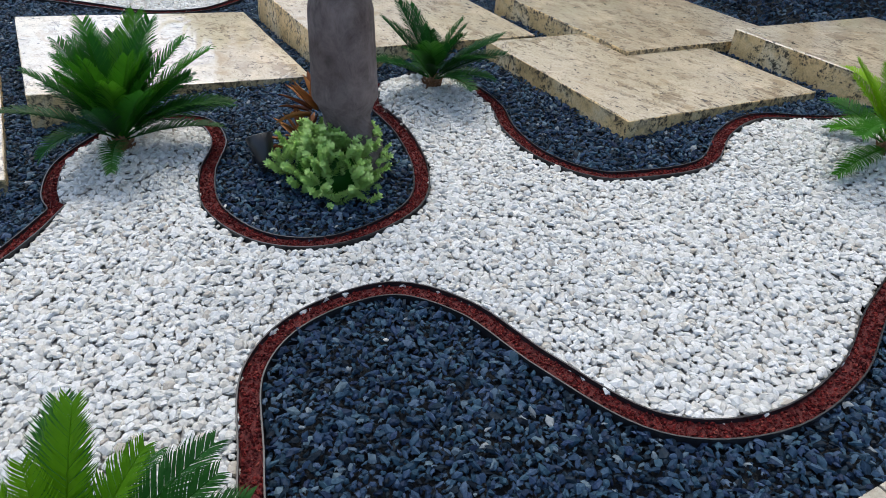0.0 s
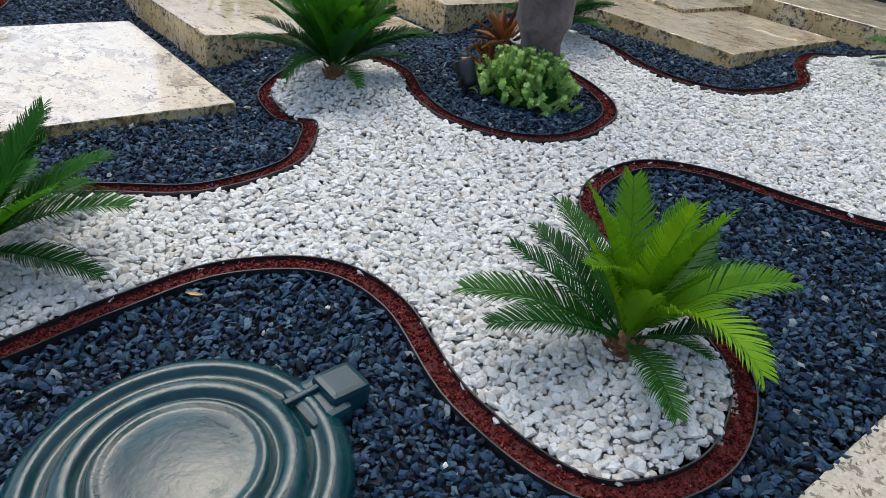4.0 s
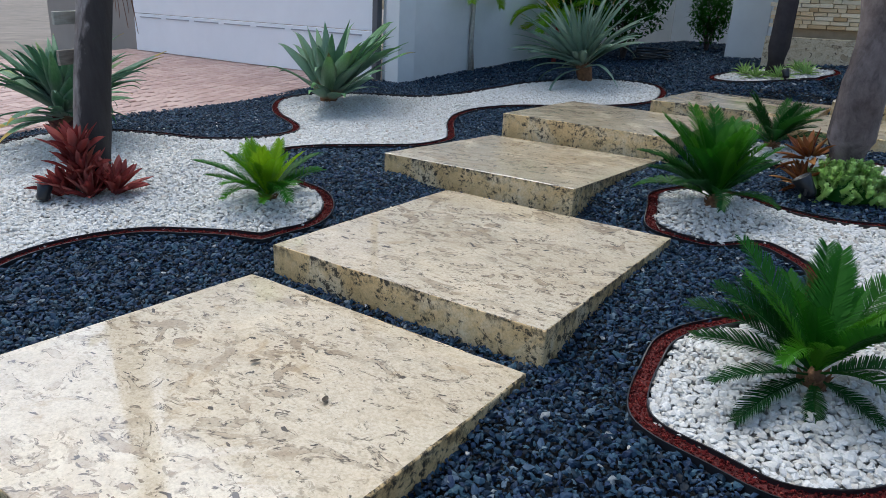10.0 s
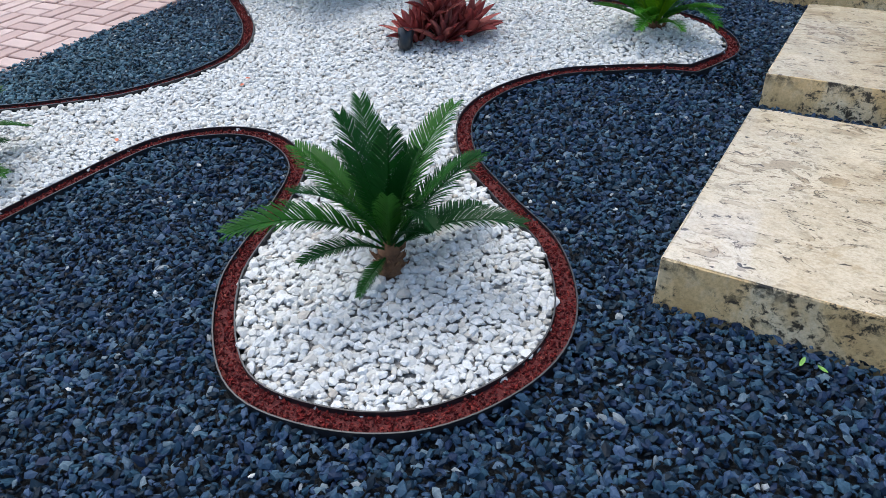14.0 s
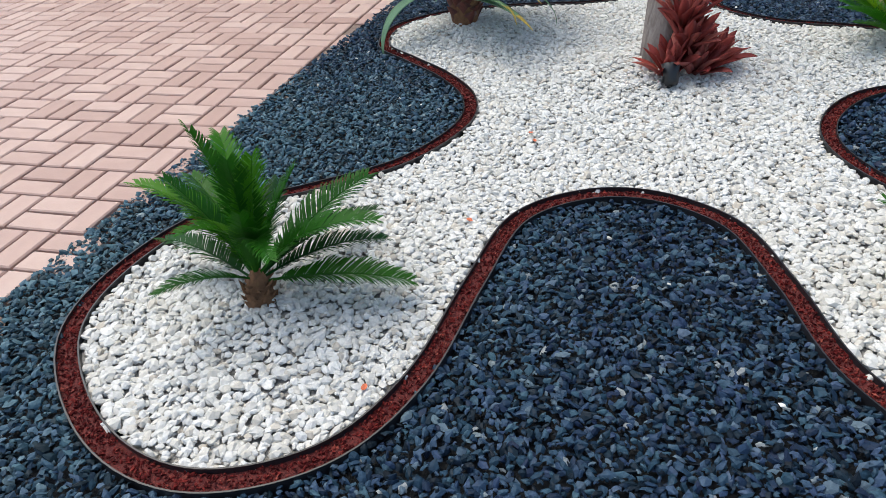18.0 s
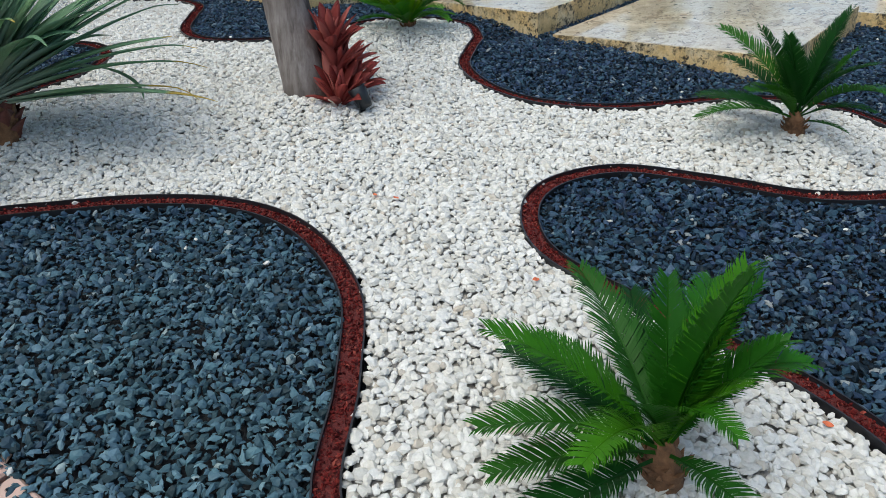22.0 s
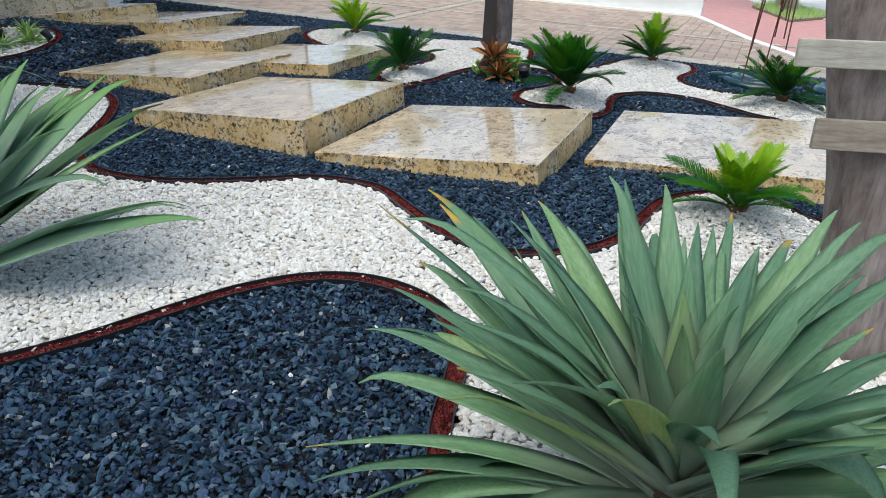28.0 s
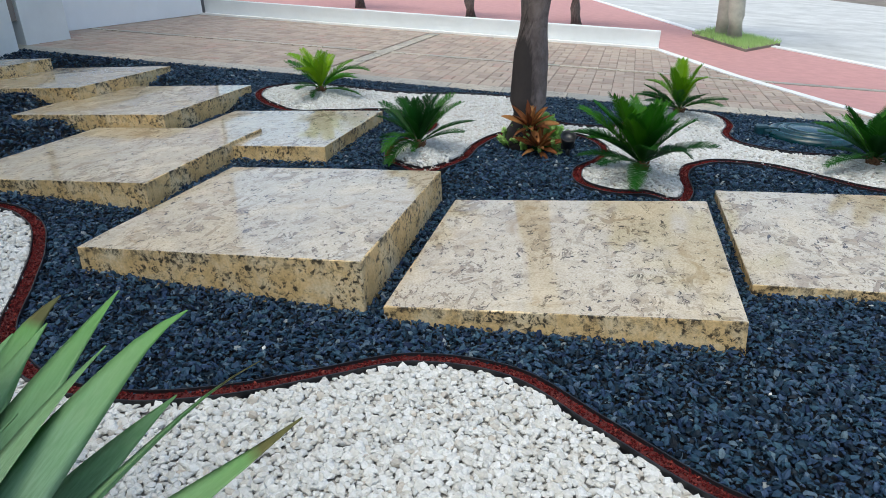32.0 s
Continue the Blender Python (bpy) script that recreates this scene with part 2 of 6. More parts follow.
def scuffed(name, color, dust, lo, hi):
    m, nt, b = mat(name, 0.2)
    v = coords(nt)
    n = noise_tex(nt, 9, 7, 0.7, v, 0.6)
    col = ramp(nt, noise_tex(nt, 4, 5, 0.6, v), [(0.3, tuple(c * 0.6 for c in color)), (0.7, color)])
    col = mix(nt, ramp(nt, n, [(0.52, (0, 0, 0)), (0.72, (0.55, 0.55, 0.55))]), col, dust)
    nt.links.new(col, b.inputs["Base Color"])
    rough_from(nt, b, n, lo, hi)
    bump(nt, b, mix(nt, 0.35, noise_tex(nt, 11, 4, 0.6, v, 0.5), noise_tex(nt, 70, 4, 0.6, v)), 0.3, 0.012)
    b.inputs["Coat Weight"].default_value, b.inputs["Coat IOR"].default_value, b.inputs["Coat Roughness"].default_value = 0.25, 1.4, 0.03
    return m


TEAL = scuffed("dark_teal_plastic", (0.0012, 0.034, 0.042), (0.008, 0.070, 0.072), 0.04, 0.16)
WALL = plain("grey_white_plaster", (0.72, 0.75, 0.75), 0.8, 0.06, 2)
DOOR = plain("white_door_paint", (0.86, 0.88, 0.90), 0.45, 0.03, 2)
JOINT = plain("joint_sand", (0.20, 0.145, 0.12), 0.9, 0.3, 40)
RED_WALK = plain("red_pavement", (0.52, 0.27, 0.25), 0.7, 0.1, 6)
KERB = plain("white_kerb", (0.80, 0.80, 0.78), 0.7, 0.1, 6)
ROADM = plain("grey_road", (0.54, 0.54, 0.52), 0.8, 0.22, 1.2)


def grained(name, a, b_, c, scale, rough, bumps=0.6):
    """Timber or bark: colour streaked along the stem, with cracks."""
    m, nt, b = mat(name, rough)
    v = coords(nt, scale)
    v1 = coords(nt)
    n = noise_tex(nt, 6, 8, 0.7, v, 0.4)
    big = noise_tex(nt, 3.0, 5, 0.6, v1)
    col = ramp(nt, n, [(0.32, a), (0.5, b_), (0.68, c)])
    col = mix(nt, 0.7, col, ramp(nt, big, [(0.36, (0.42, 0.36, 0.33)), (0.6, (1, 1, 1))]), "MULTIPLY")
    nt.links.new(col, b.inputs["Base Color"])
    bump(nt, b, n, bumps, 0.01)
    return m


WOOD = grained("weathered_wood", (0.07, 0.058, 0.05), (0.17, 0.145, 0.13), (0.27, 0.24, 0.22), (7, 7, 0.9), 0.85)


def stained_bark(name, side=(-2.0, 7.4, -0.55), tones=((0.10, 0.080, 0.073), (0.185, 0.153, 0.147), (0.26, 0.22, 0.21)), grain=(3, 3, 2.2)):
    """Grey bark with a dark wet run down one side."""
    m = grained(name, *tones, grain, 0.8, 0.4)
    nt = m.node_tree
    b = nt.nodes["Principled BSDF"]
    col = b.inputs["Base Color"].links[0].from_socket
    v = coords(nt)
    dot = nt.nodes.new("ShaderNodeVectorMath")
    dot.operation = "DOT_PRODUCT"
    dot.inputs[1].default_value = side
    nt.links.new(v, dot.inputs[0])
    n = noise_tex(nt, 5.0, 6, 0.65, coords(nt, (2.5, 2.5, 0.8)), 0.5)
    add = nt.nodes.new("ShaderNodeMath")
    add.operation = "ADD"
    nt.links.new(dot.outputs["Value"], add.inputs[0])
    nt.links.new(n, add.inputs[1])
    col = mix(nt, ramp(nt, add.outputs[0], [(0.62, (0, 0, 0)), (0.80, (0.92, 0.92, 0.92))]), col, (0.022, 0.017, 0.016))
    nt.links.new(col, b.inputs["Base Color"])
    return m


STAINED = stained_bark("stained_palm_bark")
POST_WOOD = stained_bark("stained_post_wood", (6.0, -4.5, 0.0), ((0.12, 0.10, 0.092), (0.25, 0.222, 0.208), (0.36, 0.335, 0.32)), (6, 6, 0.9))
BARK = grained("grey_palm_bark", (0.09, 0.072, 0.066), (0.17, 0.14, 0.135), (0.24, 0.20, 0.19), (3, 3, 2.2), 0.8, 0.35)
PALE_BOARD = grained("pale_board", (0.40, 0.40, 0.34), (0.52, 0.53, 0.46), (0.60, 0.60, 0.54), (1.2, 9, 9), 0.75, 0.4)
BOARD = grained("grey_board", (0.22, 0.19, 0.15), (0.36, 0.33, 0.27), (0.46, 0.43, 0.37), (1.2, 9, 9), 0.75, 0.4)
DARKMETAL = plain("black_lamp_plastic", (0.012, 0.014, 0.017), 0.35)
EARTH = plain("grey_earth", (0.20, 0.17, 0.14), 0.9, 0.3, 1.5)


def thin_leaf(nt, b, col, share):
    """Lets part of the light through the blade."""
    through_light = nt.nodes.new("ShaderNodeBsdfTranslucent")
    nt.links.new(col, through_light.inputs["Color"])
    blend = nt.nodes.new("ShaderNodeMixShader")
    blend.inputs[0].default_value = share
    nt.links.new(b.outputs[0], blend.inputs[1])
    nt.links.new(through_light.outputs[0], blend.inputs[2])
    nt.links.new(blend.outputs[0], nt.nodes["Material Output"].inputs["Surface"])


def leaf_mat(name, stops, rough=0.45):
    m, nt, b = mat(name, rough, 0.0, 0.16)
    info = nt.nodes.new("ShaderNodeObjectInfo")
    col = ramp(nt, info.outputs["Random"], stops)
    v = coords(nt)
    n = noise_tex(nt, 14, 5, 0.6, v)
    col = mix(nt, 0.4, col, ramp(nt, n, [(0.3, (0.45, 0.5, 0.4)), (0.7, (1, 1, 1))]), "MULTIPLY")
    nt.links.new(col, b.inputs["Base Color"])
    thin_leaf(nt, b, col, 0.3)
    return m


SAGO = leaf_mat("sago_leaf", [(0.0, (0.016, 0.095, 0.008)), (0.5, (0.030, 0.155, 0.009)), (1.0, (0.075, 0.245, 0.010))])
SAGO_BLUE = leaf_mat("sago_old_leaf", [(0.0, (0.009, 0.055, 0.010)), (0.6, (0.016, 0.090, 0.012)), (1.0, (0.036, 0.140, 0.012))])
SAGO_BRIGHT = leaf_mat("sago_young_leaf", [(0.0, (0.110, 0.280, 0.008)), (0.5, (0.190, 0.400, 0.010)), (1.0, (0.32, 0.52, 0.015))])



def sword_mat(name, stops, tip, base, length, green=None, reach=0.17):
    """Sword leaf: bloom along the blade, a dry yellow tip on some, a browned foot."""
    m, nt, b = mat(name, 0.45, 0.0, 0.3)
    rnd_ = per_object(nt)
    v = coords(nt)
    col = ramp(nt, rnd_, stops)
    col = mix(nt, 0.65, col, ramp(nt, noise_tex(nt, 30, 5, 0.6, coords(nt, (0.5, 7, 7))), [(0.35, (0.55, 0.62, 0.55)), (0.65, (1, 1, 1))]), "MULTIPLY")
    col = mix(nt, ramp(nt, noise_tex(nt, 7, 5, 0.6, v), [(0.5, (0, 0, 0)), (0.75, (0.5, 0.5, 0.5))]), col, (0.30, 0.40, 0.28))
    far = nt.nodes.new("ShaderNodeVectorMath")
    far.operation = "LENGTH"
    nt.links.new(v, far.inputs[0])
    t = node(nt, "ShaderNodeMapRange")
    t.inputs["From Max"].default_value = length
    nt.links.new(far.outputs["Value"], t.inputs["Value"])
    if green:
        col = mix(nt, ramp(nt, t.outputs["Result"], [(0.48, (0, 0, 0)), (0.85, (0.75, 0.75, 0.75))]), col, green)
    add = nt.nodes.new("ShaderNodeMath")
    add.operation = "MULTIPLY_ADD"
    add.inputs[1].default_value = 0.21
    nt.links.new(rnd_, add.inputs[0])
    nt.links.new(t.outputs["Result"], add.inputs[2])
    col = mix(nt, ramp(nt, add.outputs[0], [(0.97, (0, 0, 0)), (1.0, (0.9, 0.9, 0.9))]), col, tip)
    col = mix(nt, ramp(nt, t.outputs["Result"], [(0.05, (1, 1, 1)), (reach, (0, 0, 0))]), col, base)
    nt.links.new(col, b.inputs["Base Color"])
    thin_leaf(nt, b, col, 0.35)
    return m


AGAVE = sword_mat("agave_leaf", [(0.0, (0.120, 0.255, 0.165)), (0.6, (0.205, 0.375, 0.225)), (0.88, (0.24, 0.42, 0.22)), (1.0, (0.34, 0.47, 0.17))], (0.50, 0.36, 0.06), (0.34, 0.42, 0.33), 0.74, None, 0.36)
AGAVE_RED = sword_mat("agave_leaf_red_foot", [(0.0, (0.24, 0.39, 0.27)), (0.6, (0.31, 0.47, 0.34)), (1.0, (0.40, 0.56, 0.34))], (0.16, 0.13, 0.05), (0.36, 0.17, 0.07), 1.06, (0.16, 0.40, 0.06))
AGAVE_PALE = sword_mat("agave_leaf_silver", [(0.0, (0.22, 0.36, 0.28)), (0.6, (0.33, 0.47, 0.37)), (1.0, (0.44, 0.56, 0.42))], (0.45, 0.34, 0.10), (0.30, 0.34, 0.26), 1.0)
RED_FOOT = plain("reddish_brown_foot", (0.115, 0.030, 0.020), 0.6, 0.5, 25, 0, 0.5)
RED_LEAF = leaf_mat("red_bromeliad_leaf", [(0.0, (0.28, 0.050, 0.048)), (0.6, (0.48, 0.105, 0.095)), (1.0, (0.62, 0.21, 0.18))])
RUST_LEAF = leaf_mat("rust_bromeliad_leaf", [(0.0, (0.20, 0.065, 0.028)), (0.6, (0.36, 0.14, 0.048)), (1.0, (0.52, 0.25, 0.09))])
BUSH = leaf_mat("succulent_leaf", [(0.0, (0.36, 0.58, 0.15)), (1.0, (0.56, 0.76, 0.30))])
CAUDEX = plain("brown_caudex", (0.17, 0.085, 0.04), 0.9, 0.5, 30, 0, 0.8)

# ---- building blocks ----


def mesh(name, verts, faces, material, smooth=False):
    me = bpy.data.meshes.new(name)
    me.from_pydata([tuple(v) for v in verts], [], [tuple(f) for f in faces])
    if smooth:
        me.polygons.foreach_set("use_smooth", [True] * len(me.polygons))
    for m in (material if isinstance(material, (list, tuple)) else [material]):
        me.materials.append(m)
    me.update()
    return me


def attach(ob, parent):
    if parent is not None:
        ob.parent = parent
    return ob


def part(name, me, parent, m=None, label=""):
    ob = attach(new(name, me), parent)
    if m is not None:
        ob.matrix_basis = m
    if label:
        ob["label"] = label
    return ob


def thing(name, m, label, category, group="", kind=""):
    return tagged_at(new(name), m, label, category, group, kind)


def tagged_at(ob, m, label, category, group="", kind=""):
    ob.matrix_world = m
    return tagged(ob, label, category, group, kind)


def box_mesh(name, sx, sy, sz, material, bev=0.0, z0=0.0):
    bm = bmesh.new()
    bmesh.ops.create_cube(bm, size=1.0)
    bmesh.ops.scale(bm, vec=(sx, sy, sz), verts=bm.verts)
    bmesh.ops.translate(bm, vec=(0, 0, sz / 2 + z0), verts=bm.verts)
    if bev:
        bmesh.ops.bevel(bm, geom=bm.edges[:], offset=bev, segments=2, affect="EDGES", profile=0.6)
    me = bpy.data.meshes.new(name)
    bm.to_mesh(me)
    bm.free()
    for m in (material if isinstance(material, (list, tuple)) else [material]):
        me.materials.append(m)
    return me


def lathe_mesh(name, prof, material, seg=64, smooth=True):
    vs, fs = [], []
    for i in range(seg):
        a = 2 * math.pi * i / seg
        for r, z in prof:
            vs.append((r * math.cos(a), r * math.sin(a), z))
    n = len(prof)
    for i in range(seg):
        j = (i + 1) % seg
        for k in range(n - 1):
            fs.append((i * n + k, j * n + k, j * n + k + 1, i * n + k + 1))
    fs.append([i * n + n - 1 for i in range(seg)])
    return mesh(name, vs, fs, material, smooth)


def tube_mesh(name, line, radii, material, seg=12, rough=0.0, seed=0):
    rnd = random.Random(seed)
    vs, fs = [], []
    for i, p in enumerate(line):
        p = Vector(p)
        q = Vector(line[min(i + 1, len(line) - 1)]) - Vector(line[max(i - 1, 0)])
        m = q.to_track_quat("Z", "Y").to_matrix()
        for k in range(seg):
            a = 2 * math.pi * k / seg
            r = radii[i] * (1 + rough * (rnd.random() - 0.5))
            vs.append(p + m @ Vector((r * math.cos(a), r * math.sin(a), 0)))
    for i in range(len(line) - 1):
        for k in range(seg):
            l = (k + 1) % seg
            fs.append((i * seg + k, i * seg + l, (i + 1) * seg + l, (i + 1) * seg + k))
    fs.append(list(range(seg))[::-1])
    fs.append([(len(line) - 1) * seg + k for k in range(seg)])
    return mesh(name, vs, fs, material, True)


# ---- plan: the two white beds as closed curves ----
W1_FRONT = [(0.302, 1.817), (0.424, 1.619), (0.564, 1.479), (0.792, 1.458), (1.010, 1.569), (1.198, 1.840), (1.374, 2.049), (1.630, 2.138), (1.854, 2.034), (2.085, 1.751), (2.367, 1.592), (2.602, 1.711), (2.696, 1.963), (2.633, 2.173), (2.490, 2.391), (2.333, 2.628), (2.340, 2.853), (2.506, 3.058), (2.744, 3.063), (3.012, 2.939), (3.312, 2.847), (3.567, 2.959), (3.738, 3.205), (3.832, 3.517), (3.995, 3.866), (4.304, 4.160), (4.550, 4.500), (4.400, 4.850)]
W1_BACK = [(4.050, 5.000), (3.750, 4.920), (3.486, 4.796), (3.351, 4.531), (3.294, 4.214), (3.063, 4.019), (2.905, 3.970), (2.688, 4.045), (2.508, 4.216), (2.382, 4.414), (2.201, 4.577), (1.950, 4.660), (1.770, 4.500), (1.860, 4.250), (2.103, 4.023), (2.307, 3.753), (2.381, 3.499), (2.255, 3.232), (2.028, 3.140), (1.763, 3.227), (1.582, 3.425), (1.454, 3.665), (1.250, 3.800), (1.050, 3.730), (0.967, 3.554), (0.912, 3.372), (1.052, 3.169), (1.233, 3.040), (1.303, 2.859), (1.303, 2.650), (1.117, 2.423), (0.842, 2.333), (0.587, 2.251), (0.436, 2.100)]
W2_FRONT = [(-2.806, 1.850), (-2.619, 1.682), (-2.372, 1.627), (-2.124, 1.720), (-1.988, 1.897), (-1.950, 2.170), (-2.016, 2.438), (-2.077, 2.746), (-2.025, 3.051), (-1.849, 3.255), (-1.572, 3.365), (-1.295, 3.334), (-1.025, 3.286), (-0.799, 3.364), (-0.713, 3.576), (-0.759, 3.853), (-0.950, 4.100), (-1.120, 4.300), (-1.190, 4.550), (-1.133, 4.795), (-0.908, 4.956), (-0.541, 5.037), (-0.185, 5.117), (0.047, 5.362), (0.092, 5.657), (0.116, 5.965), (0.204, 6.251)]
W2_BACK = [(0.405, 6.480), (0.746, 6.587), (1.127, 6.551), (1.505, 6.521), (1.875, 6.554), (2.170, 6.740), (2.400, 7.200), (2.420, 7.600), (2.150, 7.880), (1.650, 7.930), (1.100, 7.800), (0.600, 7.450), (0.200, 7.200), (-0.150, 7.140), (-0.600, 7.300), (-1.100, 7.360), (-1.400, 7.150), (-1.450, 6.850), (-1.400, 6.500), (-1.330, 6.250), (-1.220, 6.000), (-1.130, 5.750), (-1.130, 5.500), (-1.250, 5.300), (-1.480, 5.170), (-1.750, 5.180), (-2.100, 5.340), (-2.500, 5.431), (-2.865, 5.340), (-3.065, 5.042), (-3.014, 4.731), (-2.953, 4.440), (-2.960, 4.131), (-3.100, 3.879), (-3.409, 3.687)]
W2_SIDE = [(-3.759, 3.645), (-4.093, 3.635), (-4.376, 3.423), (-4.515, 3.142), (-4.453, 2.777), (-4.275, 2.542), (-4.000, 2.484), (-3.744, 2.611), (-3.478, 2.888), (-3.219, 3.136), (-2.963, 3.171), (-2.770, 3.062), (-2.670, 2.825), (-2.740, 2.529), (-2.847, 2.205)]


def spline(points, sub=8):
    p = np.array(points, float)
    n = len(p)
    out = []
    for i in range(n):
        a, b, c, d = p[i - 1], p[i], p[(i + 1) % n], p[(i + 2) % n]
        for k in range(sub):
            t = k / sub
            out.append(0.5 * (2 * b + (c - a) * t + (2 * a - 5 * b + 4 * c - d) * t * t + (3 * b - a - 3 * c + d) * t ** 3))
    return np.array(out)


def offset(poly, d):
    t = np.roll(poly, -1, 0) - np.roll(poly, 1, 0)
    t /= np.linalg.norm(t, axis=1)[:, None]
    return poly + d * np.stack([-t[:, 1], t[:, 0]], 1)


def inside(x, y, poly):
    c = np.zeros(len(x), bool)
    px, py = poly[:, 0], poly[:, 1]
    qx, qy = np.roll(px, 1), np.roll(py, 1)
    for a, b, e, f in zip(px, py, qx, qy):
        if b == f:
            continue
        hit = (b > y) != (f > y)
        c ^= hit & (x < (e - a) * (y - b) / (f - b) + a)
    return c


BED_RIGHT = spline(W1_FRONT + W1_BACK)
BED_LEFT = spline(W2_FRONT + W2_BACK + W2_SIDE)
BED_FAR = spline([(3.85 + 0.66 * math.cos(a * math.pi / 5), 7.75 + 0.52 * math.sin(a * math.pi / 5)) for a in range(10)])

# slabs: centre, long side, short side, height of the top over the slope at the centre, small tilts in degrees
SLABS = [(-0.178, 0.635, 1.26, 1.258, 0.075, 0.4, 0.0), (-0.862, 1.984, 1.273, 1.246, 0.068, -0.1, -0.8), (0.009, 3.037, 1.264, 1.27, 0.046, 0.1, 0.5), (0.465, 4.456, 1.257, 1.27, 0.022, 0.3, -1.4),
         (1.359, 5.472, 1.286, 1.249, 0.036, -0.6, 0.0), (2.73, 6.134, 1.26, 1.265, -0.008, 0.0, 0.0), (2.93, 5.14, 1.10, 1.20, 0.028, 0.0, 0.0), (4.2, 5.897, 1.258, 1.265, 0.007, 0.0, 0.0),
         (5.38, 6.42, 1.26, 1.265, 0.0, 0.0, 0.0), (6.05, 7.42, 1.26, 1.2, 0.0, 0.0, 0.0)]
TURN = -39.4                    # of the slabs and the house
MANHOLES = [(1.617, 1.42, 0.315), (1.135, 0.82, 0.345)]
PALMS = [("A", 2.41, 1.97), ("B", 1.21, 3.40), ("C", 0.82, 1.86), ("D", 2.06, 4.44), ("E", 3.93, 4.50), ("F", -1.02, 3.67), ("G", -2.41, 2.12), ("H", -4.03, 3.02)]
AGAVES = [(-2.595, 5.05), (-0.955, 6.77), (1.72, 7.65)]


def ease(t):
    t = np.clip(t, 0, 1)
    return t * t * (3 - 2 * t)


def dip(x, y):
    """How far the ground lies off the even slope: it flattens out towards the garage wall and is scraped level behind the slabs."""
    v, w = 0.634 * x + 0.773 * y, 0.773 * x - 0.634 * y
    flat_z = -0.11 * ease((v - 2.6) / 2.0) * ease((-1.2 - w) / 1.6)
    out = flat_z
    for sx, sy, sl, sw, top, _, _ in SLABS:
        dv, dw = v - 0.634 * sx - 0.773 * sy, w - 0.773 * sx + 0.634 * sy
        away = np.maximum(np.maximum(np.abs(dw) - sl / 2, np.abs(dv) - sw / 2), 0.0)
        cut = np.minimum(top - 0.038 - 0.091 * dv - flat_z, 0.0)
        out = np.minimum(out, flat_z + cut * ease((0.42 - away) / 0.30))
    return out


def at(x, y, h=0.0):
    p = TILT @ Vector((x, y, float(dip(np.array(x), np.array(y)))))
    return Vector((p.x, p.y, p.z + h))


def stand(x, y, turn=0.0, h=0.0):
    """The pose of an upright thing on the slope."""
    return Matrix.Translation(at(x, y, h)) @ pose(0, 0, 0, 0, 0, turn)


def rise(x, y):
    """Height of the mounded white gravel."""
    z = np.zeros_like(x)
    for _, a, b in PALMS:
        z += 0.045 * np.exp(-((x - a) ** 2 + (y - b) ** 2) / 0.05)
    for a, b in AGAVES + [(-2.2, 4.1)]:
        z += 0.05 * np.exp(-((x - a) ** 2 + (y - b) ** 2) / 0.06)
    return z


def on_slope(name, me, label, category, kind="structure"):
    ob = tagged(new(name, me), label, category, kind=kind)
    ob.matrix_world = TILT
    return ob


def grid_sheet(name, poly, step, z, material, label, category, mounded=False):
    """A bed of small squares inside an outline, following the ground."""
    xs = np.arange(poly[:, 0].min(), poly[:, 0].max(), step)
    ys = np.arange(poly[:, 1].min(), poly[:, 1].max(), step)
    gx, gy = np.meshgrid(xs, ys)
    keep = inside(gx.ravel() + step / 2, gy.ravel() + step / 2, poly).reshape(gx.shape)
    n, m = len(xs), len(ys)
    px, py = np.meshgrid(np.append(xs, xs[-1] + step), np.append(ys, ys[-1] + step))
    pz = z + dip(px, py) + (rise(px, py) if mounded else 0.0)
    vs = np.stack([px.ravel(), py.ravel(), pz.ravel()], 1)
    fs = [(j * (n + 1) + i, j * (n + 1) + i + 1, (j + 1) * (n + 1) + i + 1, (j + 1) * (n + 1) + i) for j in range(m) for i in range(n) if keep[j, i]]
    return on_slope(name, mesh(name, vs, fs, material), label, category)


def protos(kind, n, seed):
    rs = np.random.RandomState(seed)
    if kind == "oct":
        v = np.array([(1, 0, 0), (-1, 0, 0), (0, 1, 0), (0, -1, 0), (0, 0, 1), (0, 0, -1)], float)
        f = np.array([(0, 2, 4), (2, 1, 4), (1, 3, 4), (3, 0, 4), (2, 0, 5), (1, 2, 5), (3, 1, 5), (0, 3, 5)])
        jit = 0.35
    else:
        bm = bmesh.new()
        bmesh.ops.create_icosphere(bm, subdivisions=1, radius=1.0)
        bm.verts.ensure_lookup_table()
        v = np.array([x.co[:] for x in bm.verts])
        f = np.array([[x.index for x in g.verts] for g in bm.faces])
        bm.free()
        f = f[v[f][:, :, 2].mean(axis=1) > (-0.6 if kind == "ico" else -0.08)]
        jit = 0.34 if kind == "ico" else 0.40
    out = []
    for _ in range(n):
        w = v * (1 + (rs.rand(*v.shape) - 0.5) * jit * 2 * np.array([1, 1, 0.8]))
        w *= np.array([1.0, 0.56 + 0.34 * rs.rand(), 0.40 + 0.24 * rs.rand()]) if kind == "ico" else np.array([1.1, 0.50 + 0.36 * rs.rand(), 0.36 + 0.34 * rs.rand()])
        out.append(w)
    return np.array(out), f


